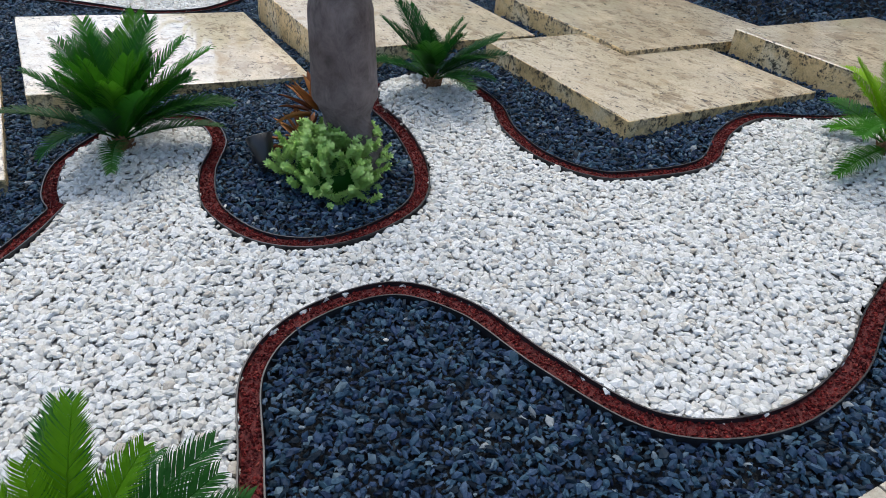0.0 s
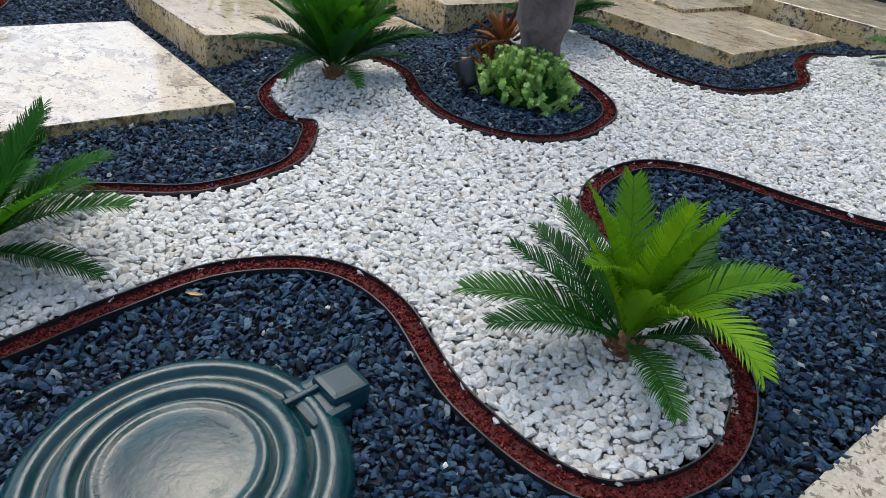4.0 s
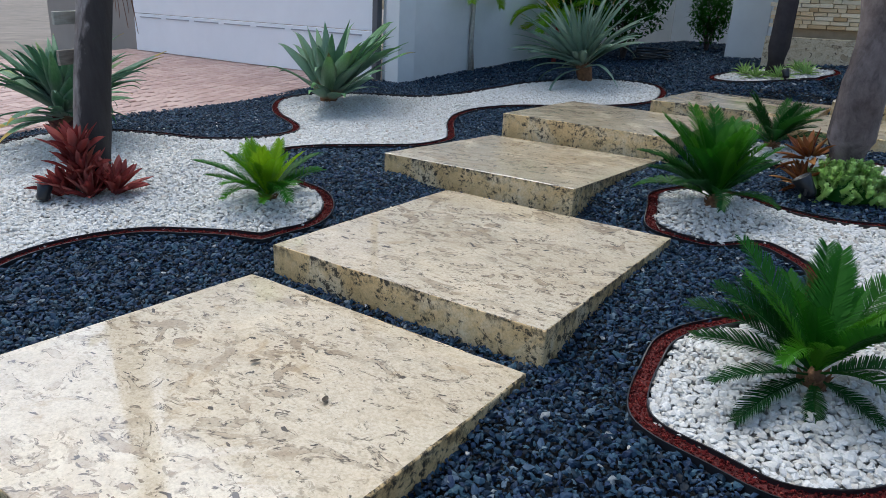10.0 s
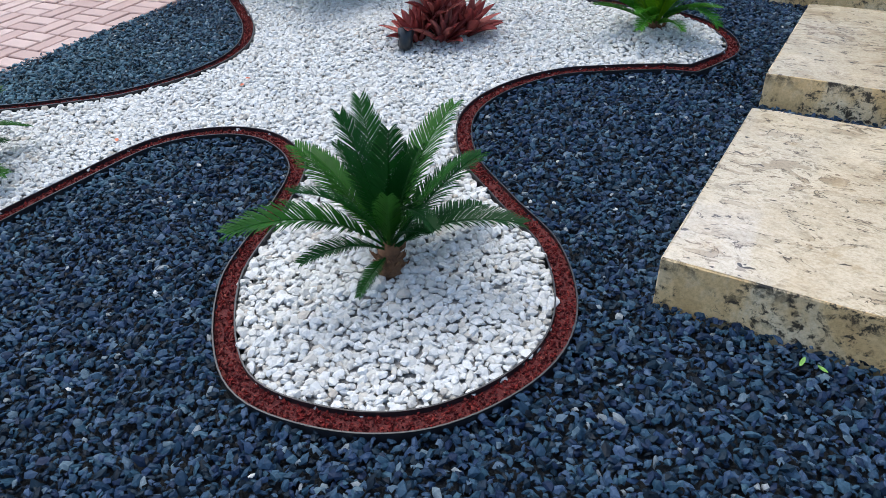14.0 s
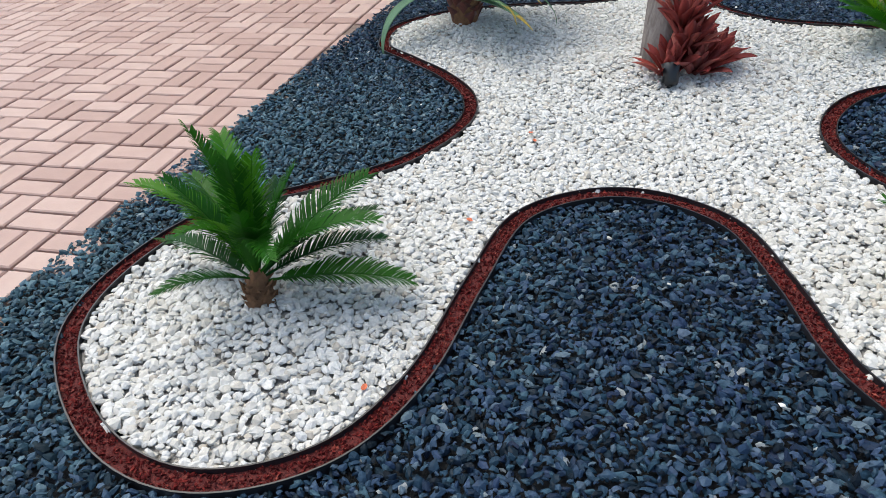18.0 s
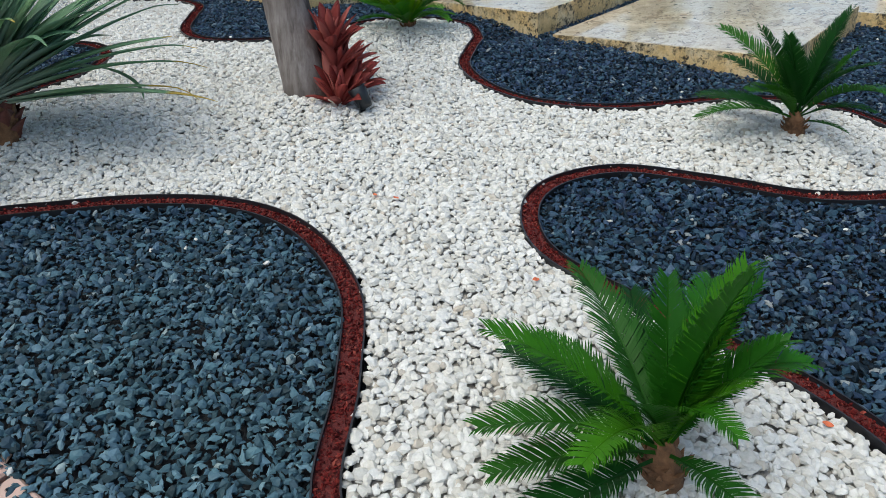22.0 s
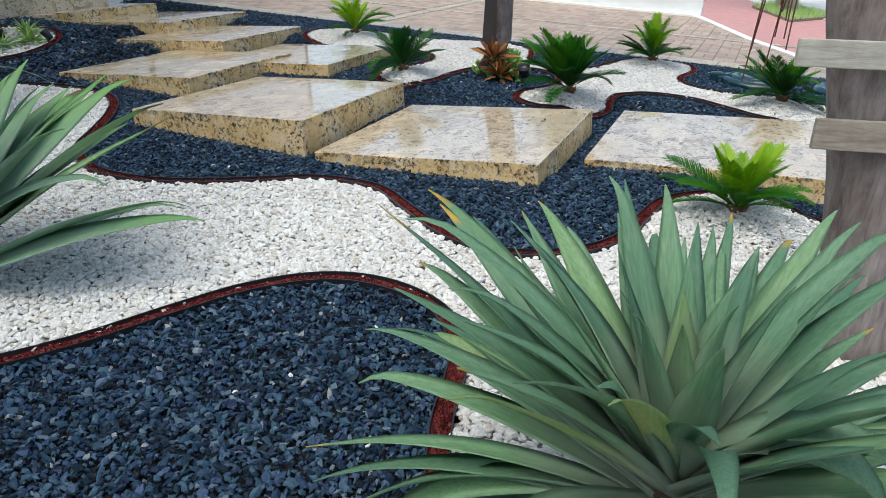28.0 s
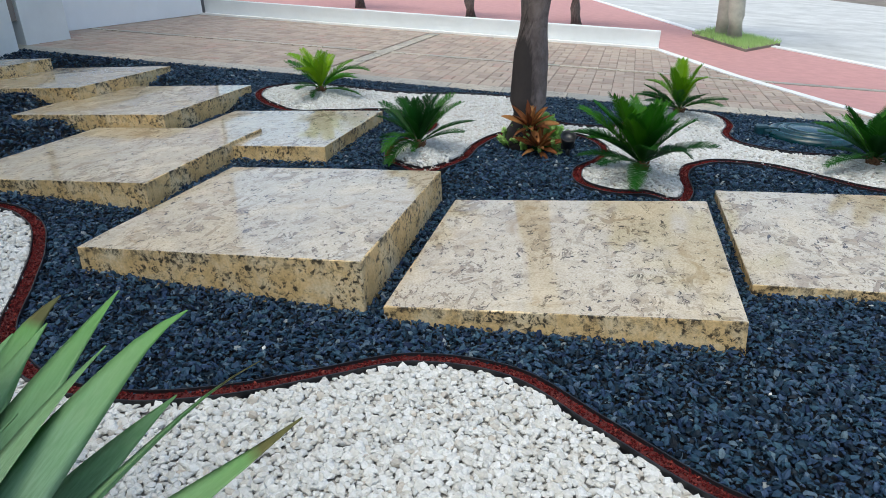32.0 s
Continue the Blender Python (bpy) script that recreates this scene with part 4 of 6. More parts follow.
# bearing, rise and length of each frond, and its bend in radians
FRONDS = {
    "H": [(92, 55, 0.42, 0.5), (-141, 83, 0.43, 0.3), (-74, 78, 0.37, 0.2), (15, 39, 0.40, 0.5), (136, 57, 0.39, 0.9), (-32, 51, 0.38, 1), (2, 36, 0.35, 0.6), (122, 11, 0.39, 0.4), (-20, 9, 0.39, 0.5), (-160, 31, 0.26, 0.7), (-167, 84, 0.27, 1.6), (-128, 72, 0.24, 0.5), (-90, 74, 0.32, 1.7), (-81, 68, 0.29, 0.8), (112, 28, 0.35, 0.5), (-100, 78, 0.37, 0.2), (1, 23, 0.35, 0.7), (38, 20, 0.41, 0.8), (67, 36, 0.33, 0.4), (106, 41, 0.39, 0.6)],
    "G": [(101, 64, 0.39, 0.2), (130, 73, 0.36, 0.4), (53, 58, 0.44, 0.7), (-85, 77, 0.39, 0.2), (34, 40, 0.38, 0.6), (-28, 42, 0.38, 0.9), (127, 44, 0.35, 0.5), (-153, 48, 0.45, 1.1), (-142, 36, 0.28, 0.8), (-55, 80, 0.31, 1.9), (-152, 63, 0.35, 0.8), (-120, 6, 0.17, 0.6), (-67, 52, 0.24, 0.7), (-62, 73, 0.36, 0.3), (36, 12, 0.36, 0.5), (75, 24, 0.36, 0.5), (94, 24, 0.38, 0.8), (132, 41, 0.41, 0.6)],
    "C": [(122, 52, 0.42, 0.2), (66, 58, 0.38, 0.1), (54, 61, 0.37, 0.15), (25, 44, 0.39, 0.2), (157, 38, 0.39, 0.7), (150, 45, 0.36, 0.5), (-62, 58, 0.45, 1.2), (-67, 58, 0.41, 0.6), (161, 24, 0.34, 0.6), (-170, 12, 0.34, 0.4), (-158, -1, 0.31, 0.5), (-70, 32, 0.38, 1.5), (1, 12, 0.32, 0.5), (-144, 61, 0.28, 1.7), (-71, 0, 0.21, 0.4), (-117, -13, 0.20, 0.5), (-136, 60, 0.30, 0.2), (-94, 54, 0.36, 0.4), (11, 38, 0.42, 0.6), (57, 39, 0.38, 0.5), (86, 14, 0.40, 0.5), (105, 23, 0.35, 0.4)],
    "A": [(113, 66, 0.36, 0.15), (-168, 72, 0.38, 0.3), (136, 26, 0.35, 0.3), (-33, 77, 0.38, 0.2), (53, 40, 0.33, 0.2), (6, 55, 0.38, 1), (-49, 66, 0.41, 1.7), (-145, 84, 0.33, 1.4), (-172, 27, 0.39, 0.7), (172, 35, 0.33, 0.3), (-149, 27, 0.36, 0.5), (-76, 27, 0.29, 0.8), (15, 16, 0.32, 0.4), (-48, 42, 0.24, 0.6), (-51, 84, 0.37, 0.2), (51, 30, 0.34, 0.4), (39, 30, 0.35, 0.5), (72, 40, 0.35, 0.6), (105, 26, 0.31, 0.7), (130, 42, 0.36, 0.4)],
    "B": [(106, 60, 0.47, 0.1), (146, 58, 0.46, 0.3), (81, 69, 0.45, 0.3), (57, 59, 0.44, 0.3), (52, 51, 0.47, 0.4), (164, 49, 0.43, 0.3), (178, 34, 0.37, 0.5), (-144, 31, 0.41, 0.6), (29, 34, 0.44, 0.6), (43, 17, 0.36, 0.5), (-53, 25, 0.31, 0.9), (-106, 39, 0.32, 1.6), (126, 61, 0.41, 0.4), (145, 41, 0.43, 0.7), (84, 59, 0.34, 0.2), (32, 39, 0.44, 0.8), (68, 47, 0.36, 0.8), (107, 23, 0.40, 0.5), (137, 16, 0.42, 0.8)],
    "F": [(126, 57, 0.31, 0.15), (125, 46, 0.34, 0.3), (137, 36, 0.33, 0.3), (172, 36, 0.39, 0.5), (178, 28, 0.31, 0.4), (-128, 36, 0.30, 1.2), (-134, 42, 0.29, 0.9), (-64, 45, 0.36, 1.5), (-53, 39, 0.31, 0.7), (45, 42, 0.36, 0.5), (-95, 58, 0.31, 0.2), (-72, 53, 0.32, 0.3), (-84, 26, 0.25, 0.8), (-104, 58, 0.25, 0.3), (41, 30, 0.35, 0.6), (63, 18, 0.30, 0.7), (98, 38, 0.36, 0.5), (129, 44, 0.32, 0.5)],
    "D": [(25, 44, 0.36, 0.3), (-1, 46, 0.35, 0.3), (154, 65, 0.33, 0.3), (-178, 63, 0.35, 0.2), (-73, 47, 0.38, 0.3), (-89, 46, 0.36, 0.5), (-121, 32, 0.35, 0.5), (-147, 25, 0.32, 0.4), (24, 34, 0.34, 0.5), (122, 37, 0.38, 1.4), (130, 21, 0.37, 1.2), (147, 19, 0.21, 0.8), (-168, 50, 0.33, 0.2), (-67, 44, 0.29, 0.7), (-40, 28, 0.34, 0.7), (-9, 47, 0.31, 0.7), (27, 19, 0.29, 0.8)],
    "E": [(43, 64, 0.40, 0.9), (20, 65, 0.36, 0.4), (163, 56, 0.33, 0.2), (-45, 52, 0.33, 0.3), (-115, 45, 0.44, 1.2), (-103, 47, 0.34, 0.5), (127, 55, 0.37, 1), (133, 22, 0.34, 0.6), (-136, 33, 0.35, 0.8), (-123, 2, 0.32, 0.5), (177, 53, 0.29, 0.3), (145, 8, 0.25, 0.6), (-61, 18, 0.40, 0.4), (-34, 47, 0.37, 0.8), (-1, 45, 0.36, 0.7), (28, 38, 0.42, 0.4)],
}
# young leaf, old leaf, label, stem
SAGOS = {"A": (SAGO_BRIGHT, SAGO_BLUE, BRIGHT_LABEL, 0.035), "B": (SAGO, SAGO_BLUE, DARK_LABEL, 0.045, 0.25, 26, 34), "C": (SAGO, SAGO_BLUE, DARK_LABEL, 0.045, 0.25, 10, 40), "D": (SAGO_BLUE, SAGO_BLUE, DARK_LABEL, 0.035),
         "E": (SAGO_BRIGHT, SAGO, BRIGHT_LABEL, 0.035), "F": (SAGO_BRIGHT, SAGO, BRIGHT_LABEL, 0.015, 0.25, 12), "G": (SAGO_BLUE, SAGO_BLUE, OLD_LABEL, 0.065, 0.21, 4), "H": (SAGO, SAGO_BLUE, OLD_LABEL, 0.075, 0.22, 3)}
for i, (k, x, y) in enumerate(PALMS):
    sago(x, y, 40 + i, FRONDS[k], *SAGOS[k])

# sword-leaved plant by the drive: bearing, rise, length and bend of its leaves
BACK_LEAVES = [(5, 34, 0.65, 0.1), (-5, 35, 0.59, 0.1), (-18, 33, 0.64, 0.1), (-33, 36, 0.55, 0.15), (-41, 32, 0.64, 0.2), (-44, 29, 0.73, 0.2), (-54, 27, 0.77, 0.3), (-51, 29, 0.65, 0.3), (31, 35, 0.79, 0.3), (21, 34, 0.74, 0.2), (15, 33, 0.70, 0.2), (39, 30, 0.61, 0.6), (49, 32, 0.64, 0.65), (52, 25, 0.61, 0.55), (42, 32, 0.56, 0.65), (32, 33, 0.65, 0.3), (66, 21, 0.65, 0.75), (58, 16, 0.59, 0.55), (69, 18, 0.64, 0.85), (71, 20, 0.63, 1.15)]
SIDE_LEAVES = [(71, 5, 0.65, 0.65), (73, 7, 0.60, 0.95), (100, 30, 0.52, 1.15), (-79, 17, 0.74, 0.4), (-108, 34, 0.67, 0.5), (-88, 15, 0.78, 0.5), (-95, 8, 0.78, 0.3), (-92, 6, 0.80, 0.4), (-71, 19, 0.65, 0.4), (-61, 29, 0.45, 0.6), (-162, 62, 0.47, 1.9), (158, 57, 0.55, 1.2), (-16, 50, 0.50, 0.2), (-24, 60, 0.53, 0.2), (-1, 66, 0.53, 0.2), (-69, 25, 0.72, 0.3), (17, 55, 0.48, 0.6)]
OLD_LEAVES = [(-168, 12, 0.70, 2.2), (-53, 18, 0.60, 1.7), (-150, 62, 0.40, 2.3), (92, 10, 0.43, 1.15), (70, 20, 0.57, 1.45)]


def foot(root, r, h, count, seed, material, label):
    """A stem wrapped in the broad brown bases of shed leaves."""
    rnd = random.Random(seed)
    stem = part("stem", lathe_mesh("stem", [(r * 0.62, -0.05), (r * 0.72, 0.0), (r * 0.92, h * 0.5), (r * 0.95, h), (0.01, h + 0.02)], CAUDEX, 18), root, label=label)
    scale = blade_mesh(seed, h * 0.85, r * 1.25, 0.35, material, 0.5, base_w=0.95, taper=2.2)
    for i in range(count):
        part("leaf_base", scale, stem, pose(0, 0, h * (0.45 * i / count), 0, 0, i * 137.5) @ pose(r * 0.62, 0, 0, 0, 12 + 10 * rnd.random(), 0) @ Matrix.Scale(0.8 + 0.3 * rnd.random(), 4))
    return stem


def placed_furcraea(x, y, seed):
    rnd = random.Random(seed)
    root = thing("furcraea", stand(x, y, 0, 0.02), "large grey-green sword-leaved rosette with yellowed drooping tips", "furcraea", "sword-leaved plants beside the drive")
    foot(root, 0.085, 0.165, 18, seed, RED_FOOT, "short brown stem wrapped in leaf bases")
    heart = [(i * 137.5, 84 - 1.9 * i + rnd.uniform(-4, 4), 0.30 + 0.011 * i, 0.1) for i in range(18)]
    heart += [(i * 137.5 + 40, rnd.uniform(32, 64), rnd.uniform(0.50, 0.66), rnd.uniform(0.2, 0.7)) for i in range(34)]
    for kind, leaves in (("leaf", heart), ("leaf", BACK_LEAVES), ("leaf", SIDE_LEAVES), ("old_leaf", OLD_LEAVES)):
        for i, (turn, up, length, bend) in enumerate(leaves):
            me = lance_mesh(seed + i, length, rnd.uniform(0.058, 0.074) if kind == "leaf" else 0.098, bend, AGAVE, 0.34 if kind == "leaf" else 0.15)
            part(kind, me, root, pose(0, 0, 0.155 + 0.0014 * max(0, up), 0, 0, turn) @ pose(0, 0, 0, 0, -up, 0) @ pose(0.03, 0, 0, rnd.uniform(-18, 18), 0, 0), "bent old leaf, yellowing at the tip" if kind == "old_leaf" else "")
    return root



def lance_mesh(seed, length, width, bend, material, fold=0.26):
    """A broad lance leaf: a narrow channelled foot, widest past the middle of the foot's half, a long drawn-out tip, uneven margins."""
    rnd = random.Random(seed)
    vs, fs = [], []
    p = Vector((0, 0, 0))
    seg, phase, curl, twist = 18, rnd.uniform(0, 6), rnd.uniform(-0.3, 1.2), rnd.uniform(-0.5, 0.5)
    for i in range(seg + 1):
        t = i / seg
        a = -bend * t ** 1.7 - curl * max(0.0, t - 0.82) * 4
        d = Vector((math.cos(a), 0, math.sin(a)))
        up = Vector((-d.z, 0, d.x))
        shape = (0.62 + 0.38 * math.sin(min(1.0, t / 0.42) * math.pi / 2)) if t < 0.42 else (1 - ((t - 0.42) / 0.58) ** 1.35)
        shape *= 1.0 + 0.35 * max(0.0, 1 - t / 0.10)
        w = 0.5 * width * shape + 0.0012
        side = Vector((0, math.cos(twist * t), 0)) + up * math.sin(twist * t)
        lift = fold * (1 - 0.55 * t)
        wave = 0.05 * w * math.sin(9 * t + phase)
        th = 0.007 * (1 - 0.75 * t)
        vs += [p + side * w + up * (w * lift + wave), p + side * w * 0.45 + up * w * lift * 0.28, p, p - side * w * 0.45 + up * w * lift * 0.28, p - side * w + up * (w * lift - wave),
               p - side * w * 0.5 + up * (w * lift * 0.28 - th), p - up * th, p + side * w * 0.5 + up * (w * lift * 0.28 - th)]
        p = p + d * length / seg
    for i in range(seg):
        for k in range(8):
            a, b = 8 * i + k, 8 * i + (k + 1) % 8
            fs.append((a, b, b + 8, a + 8))
    return mesh("leaf", vs, fs, material, True)


LANCES = [(-32, 33, 1.00, 0.2), (-49, 39, 0.94, 0.2), (-65, 41, 0.95, 0.25), (-72, 36, 0.95, 0.3), (-85, 34, 0.93, 0.3), (-93, 22, 0.88, 0.4), (-97, 18, 0.90, 0.4), (28, 51, 0.94, 0.15), (33, 49, 0.91, 0.2), (16, 49, 0.86, 0.1), (11, 48, 0.79, 0.1), (-3, 49, 0.86, 0.1), (-19, 57, 0.69, 0.2), (-56, 64, 0.74, 0.1)]
LANCES += [(-26, 46, 0.84, 0.1), (-32, 47, 0.87, 0.15), (-44, 46, 0.79, 0.2), (40, 39, 0.84, 0.2), (44, 33, 0.83, 0.3), (49, 24, 0.79, 0.3), (52, 21, 0.71, 0.4), (55, 13, 0.75, 0.4), (-95, 44, 0.71, 1), (-56, 65, 0.33, 0.1), (-77, 58, 0.35, 0.2), (0, 54, 0.59, 0.1), (-15, 55, 0.63, 0.1), (-96, 48, 0.70, 0.3), (-82, 55, 0.72, 0.2), (-63, 34, 0.82, 0.3)]
LANCES += [(110, 55, 0.72, 0.2), (125, 40, 0.78, 0.3), (140, 55, 0.70, 0.2), (118, 25, 0.80, 0.3), (150, 62, 0.62, 0.2), (100, 66, 0.68, 0.1), (136, 24, 0.72, 0.4), (105, 38, 0.80, 0.2), (128, 62, 0.66, 0.2), (95, 20, 0.76, 0.3), (160, 48, 0.66, 0.3), (168, 34, 0.62, 0.5), (80, 45, 0.80, 0.2), (72, 28, 0.80, 0.3), (65, 58, 0.78, 0.1)]


def lance_plant(x, y, seed):
    """The rosette grows straight out of the pebbles, its outer leaves low."""
    rnd = random.Random(seed)
    root = thing("furcraea", stand(x, y, 0, 0.02), "stout pale blue-green sword-leaved rosette with a reddish-brown foot", "furcraea", "sword-leaved plants beside the drive")
    foot(root, 0.085, 0.065, 14, seed, RED_FOOT, "short reddish-brown foot of leaf bases")
    far_side = [(i * 16 - 75, 16 + (i * 29) % 30, 0.80 + 0.02 * (i % 5), 0.3 + 0.05 * (i % 4)) for i in range(8)]
    heart = [(i * 137.5, 86 - 2 * i, 0.24 + 0.03 * i, 0.05) for i in range(9)]
    for i, (turn, up, length, bend) in enumerate(LANCES + far_side + heart):
        me = lance_mesh(seed + i, length, (0.128 if length > 0.4 else 0.085) * rnd.uniform(0.88, 1.12), bend, AGAVE_RED)
        part("leaf", me, root, pose(0, 0, 0.018 + 0.0010 * up, 0, 0, turn) @ pose(0, 0, 0, 0, -up, 0) @ pose(0.035, 0, 0, rnd.uniform(-14, 14), 0, 0))
    return root


placed_furcraea(*AGAVES[0], 70)
lance_plant(*AGAVES[1], 171)
x, y = AGAVES[2]
rosette("furcraea", Matrix.Translation(at(x, y, 0.02)) @ Matrix.Rotation(radians(16), 4, Vector((-0.2, -0.97, 0))) @ pose(0, 0, 0, 0, 0, 80), 84, 0.98, 0.075, 72, AGAVE_PALE, "silvery grey-green sword-leaved rosette on a short dry stem", "furcraea", lean=(2, 64),
        group="sword-leaved plants beside the drive", arches=(6, 10, 14, 18, 24, 30, 38, 46), power=0.62, base_w=0.72, fold=0.34, droop=5, taper=1.3, base=(0.075, 0.26))

# tall palm: its trunk stands in the black chips
palm = thing("palm_tree", TILT @ pose(2.05, 3.68, 0), "tall palm with a smooth grey-brown stained trunk", "palm tree")
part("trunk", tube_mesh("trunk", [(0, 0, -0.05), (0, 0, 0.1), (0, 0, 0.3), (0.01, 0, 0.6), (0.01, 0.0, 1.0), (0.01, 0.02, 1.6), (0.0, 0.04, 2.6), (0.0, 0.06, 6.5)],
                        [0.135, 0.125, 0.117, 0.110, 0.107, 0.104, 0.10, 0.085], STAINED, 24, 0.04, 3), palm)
for i in range(14):
    me = frond_mesh(300 + i % 3, 1.9, 86, radians(70 + 10 * (i % 3)), 40, SAGO, 0.24)
    part("frond", me, palm, pose(0, 0.06, 6.45, 0, 0, i * 137.5) @ pose(0, 0, 0, 0, 15 + i * 4.5, 0))

# timber post with nailed boards
post = thing("timber_post", TILT @ pose(-2.04, 4.04, 0), "weathered round timber post leaning slightly, with boards nailed on", "post")
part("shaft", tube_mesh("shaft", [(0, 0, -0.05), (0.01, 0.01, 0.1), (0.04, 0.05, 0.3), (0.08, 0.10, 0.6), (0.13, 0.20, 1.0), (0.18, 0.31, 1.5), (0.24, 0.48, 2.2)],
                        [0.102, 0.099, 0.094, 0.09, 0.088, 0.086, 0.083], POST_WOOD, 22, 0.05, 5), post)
for z, ln, hh, dx, dy in ((0.70, 0.28, 0.077, 0.0, 0.19), (0.895, 0.345, 0.065, 0.02, 0.245)):
    b = part("board", box_mesh("board", ln, 0.02, hh, PALE_BOARD if z > 0.8 else BOARD, 0.003), post, pose(dx, dy, z - hh / 2, 2, 2, 63), "rough grey board")
    part("nail", lathe_mesh("nail", [(0.004, 0.0), (0.004, 0.002), (0.0005, 0.0025)], DARKMETAL, 8), b, pose(0.03, -0.011, hh / 2, 90, 0, 0), "rusty nail head")
STRAW = plain("dry_strand", (0.22, 0.10, 0.06), 0.8, 0.3, 20)
rnd = random.Random(17)
for i in range(16):
    ax, ay = 0.20 + rnd.uniform(-0.04, 0.04), 0.36 + rnd.uniform(-0.05, 0.05)
    lo = rnd.uniform(0.78, 1.15)
    part("dry_strand", tube_mesh("dry_strand", [(0.24, 0.44, 2.05), (0.28, 0.43, 2.1), (ax, ay, 1.75), (ax + rnd.uniform(-0.02, 0.02), ay, 1.3), (ax + rnd.uniform(-0.03, 0.03), ay + 0.01, lo)], [0.005, 0.004, 0.003, 0.0025, 0.0018], STRAW, 5), post, label="thin dry reddish strand hanging down")


def bromeliad(x, y, h, seed, n, length, width, material, label, lean=(8, 70), taper=1.35, tip=(0, 0)):
    return rosette("bromeliad", stand(x, y, 0, h) @ pose(0, 0, 0, 0, 0, tip[0]) @ pose(0, 0, 0, 0, tip[1], 0), n, length, width, seed, material, label, "bromeliad", lean, (4, 8, 14, 24), None, "bromeliads at the trunks", 0.8, 0.40, 0.42, taper=taper)


# place, height, and which way and how far each leans
for i, (x, y, h, way, far) in enumerate(((-2.10, 3.90, 0.0, -150, 18), (-1.89, 3.93, 0.0, -10, 24), (-1.99, 3.89, 0.0, -80, 20), (-2.03, 3.91, 0.11, -75, 16), (-2.05, 3.92, 0.20, -85, 8))):
    bromeliad(x, y, h, 90 + i, 24, 0.19, 0.050, RED_LEAF, "brick-red bromeliad with broad upright leaves at the post", (2, 46), 2.8, (way, far))
for i, (x, y, h) in enumerate(((1.88, 3.74, 0.17), (1.85, 3.70, 0.04))):
    bromeliad(x, y, h, 95 + i, 22, 0.155, 0.042, RUST_LEAF, "rust-brown bromeliad with dry curled leaves at the palm trunk", (8, 82), 2.2, (160, 20))


def spot_lamp(x, y, turn, tilt, size=1.0):
    root = thing("spot_lamp", stand(x, y, turn, 0.02) @ Matrix.Scale(size, 4), "small black garden spot lamp stuck in the gravel", "spot lamp")
    part("spike", lathe_mesh("spike", [(0.004, -0.05), (0.012, 0.0), (0.012, 0.03), (0.002, 0.032)], DARKMETAL, 10), root)
    head = part("housing", lathe_mesh("housing", [(0.002, -0.045), (0.024, -0.045), (0.03, -0.03), (0.032, 0.0), (0.04, 0.045), (0.037, 0.047), (0.034, 0.03), (0.002, 0.028)], DARKMETAL, 22), root, pose(0, 0, 0.055, tilt, 0, 0))
    part("bracket", box_mesh("bracket", 0.07, 0.012, 0.03, DARKMETAL, 0.003), root, pose(0, 0, 0.02))
    return root


spot_lamp(-2.18, 3.79, -20, -25)
spot_lamp(1.76, 3.53, 60, -35, 1.25)


def mound_bush(x, y, r, h, seed, label):
    """A low succulent cushion of short upright sprigs."""
    rnd = random.Random(seed)
    root = thing("succulent_bush", stand(x, y), label, "succulent")
    sprigs = []
    for v in range(4):
        vs, fs = [], []
        for k in range(24):
            z = 0.06 * k / 23
            a = k * 2.4
            for q in range(4):
                a2 = a + q * 1.57 + rnd.uniform(-0.3, 0.3)
                d = Vector((math.cos(a2), math.sin(a2), rnd.uniform(0.2, 0.9))).normalized()
                s = Vector((-math.sin(a2), math.cos(a2), 0))
                b = len(vs)
                o = Vector((0, 0, z))
                l = rnd.uniform(0.011, 0.018)
                vs += [o, o + d * l * 0.6 + s * 0.0036, o + d * l, o + d * l * 0.6 - s * 0.0036]
                fs += [(b, b + 1, b + 2), (b, b + 2, b + 3)]
        sprigs.append(mesh("sprig", vs, fs, BUSH))
    part("cushion", lathe_mesh("cushion", [(r * 0.74, 0.0), (r * 0.74, h * 0.40), (r * 0.62, h * 0.60), (r * 0.4, h * 0.72), (r * 0.2, h * 0.76), (0.004, h * 0.765)], SAGO, 24), root, label="dense green heart of the cushion")
    for i in range(300):
        a, q = rnd.random() * 2 * math.pi, math.sqrt(rnd.random())
        lump = 1 + 0.18 * math.sin(3 * a + seed) + 0.1 * math.sin(7 * a)
        px, py = r * q * lump * math.cos(a), r * q * lump * math.sin(a)
        pz = h * (1 - q ** 3.5) ** 0.6 * rnd.uniform(0.72, 1.04) - 0.015
        part("sprig", sprigs[i % 4], root, pose(px, py, max(0.0, pz) - 0.03, -58 * q ** 2 * math.sin(a) + rnd.uniform(-14, 14), 58 * q ** 2 * math.cos(a) + rnd.uniform(-14, 14), rnd.random() * 360) @ Matrix.Scale(rnd.uniform(0.95, 1.3), 4))
    return root


mound_bush(2.02, 3.60, 0.19, 0.19, 4, "bright green succulent cushion growing at the palm trunk")

# ---- paving round the garden ----


def brick_mesh(name, l, w, material, h=0.05):
    a, b = l / 2, w / 2
    c = 0.005
    vs = [(-a, -b, -h), (a, -b, -h), (a, b, -h), (-a, b, -h), (-a, -b, -c), (a, -b, -c), (a, b, -c), (-a, b, -c), (-a + c, -b + c, 0), (a - c, -b + c, 0), (a - c, b - c, 0), (-a + c, b - c, 0)]
    fs = [(8, 9, 10, 11)]
    for k in range(4):
        j = (k + 1) % 4
        fs += [(k, j, 4 + j, 4 + k), (4 + k, 4 + j, 8 + j, 8 + k)]
    return vs, fs


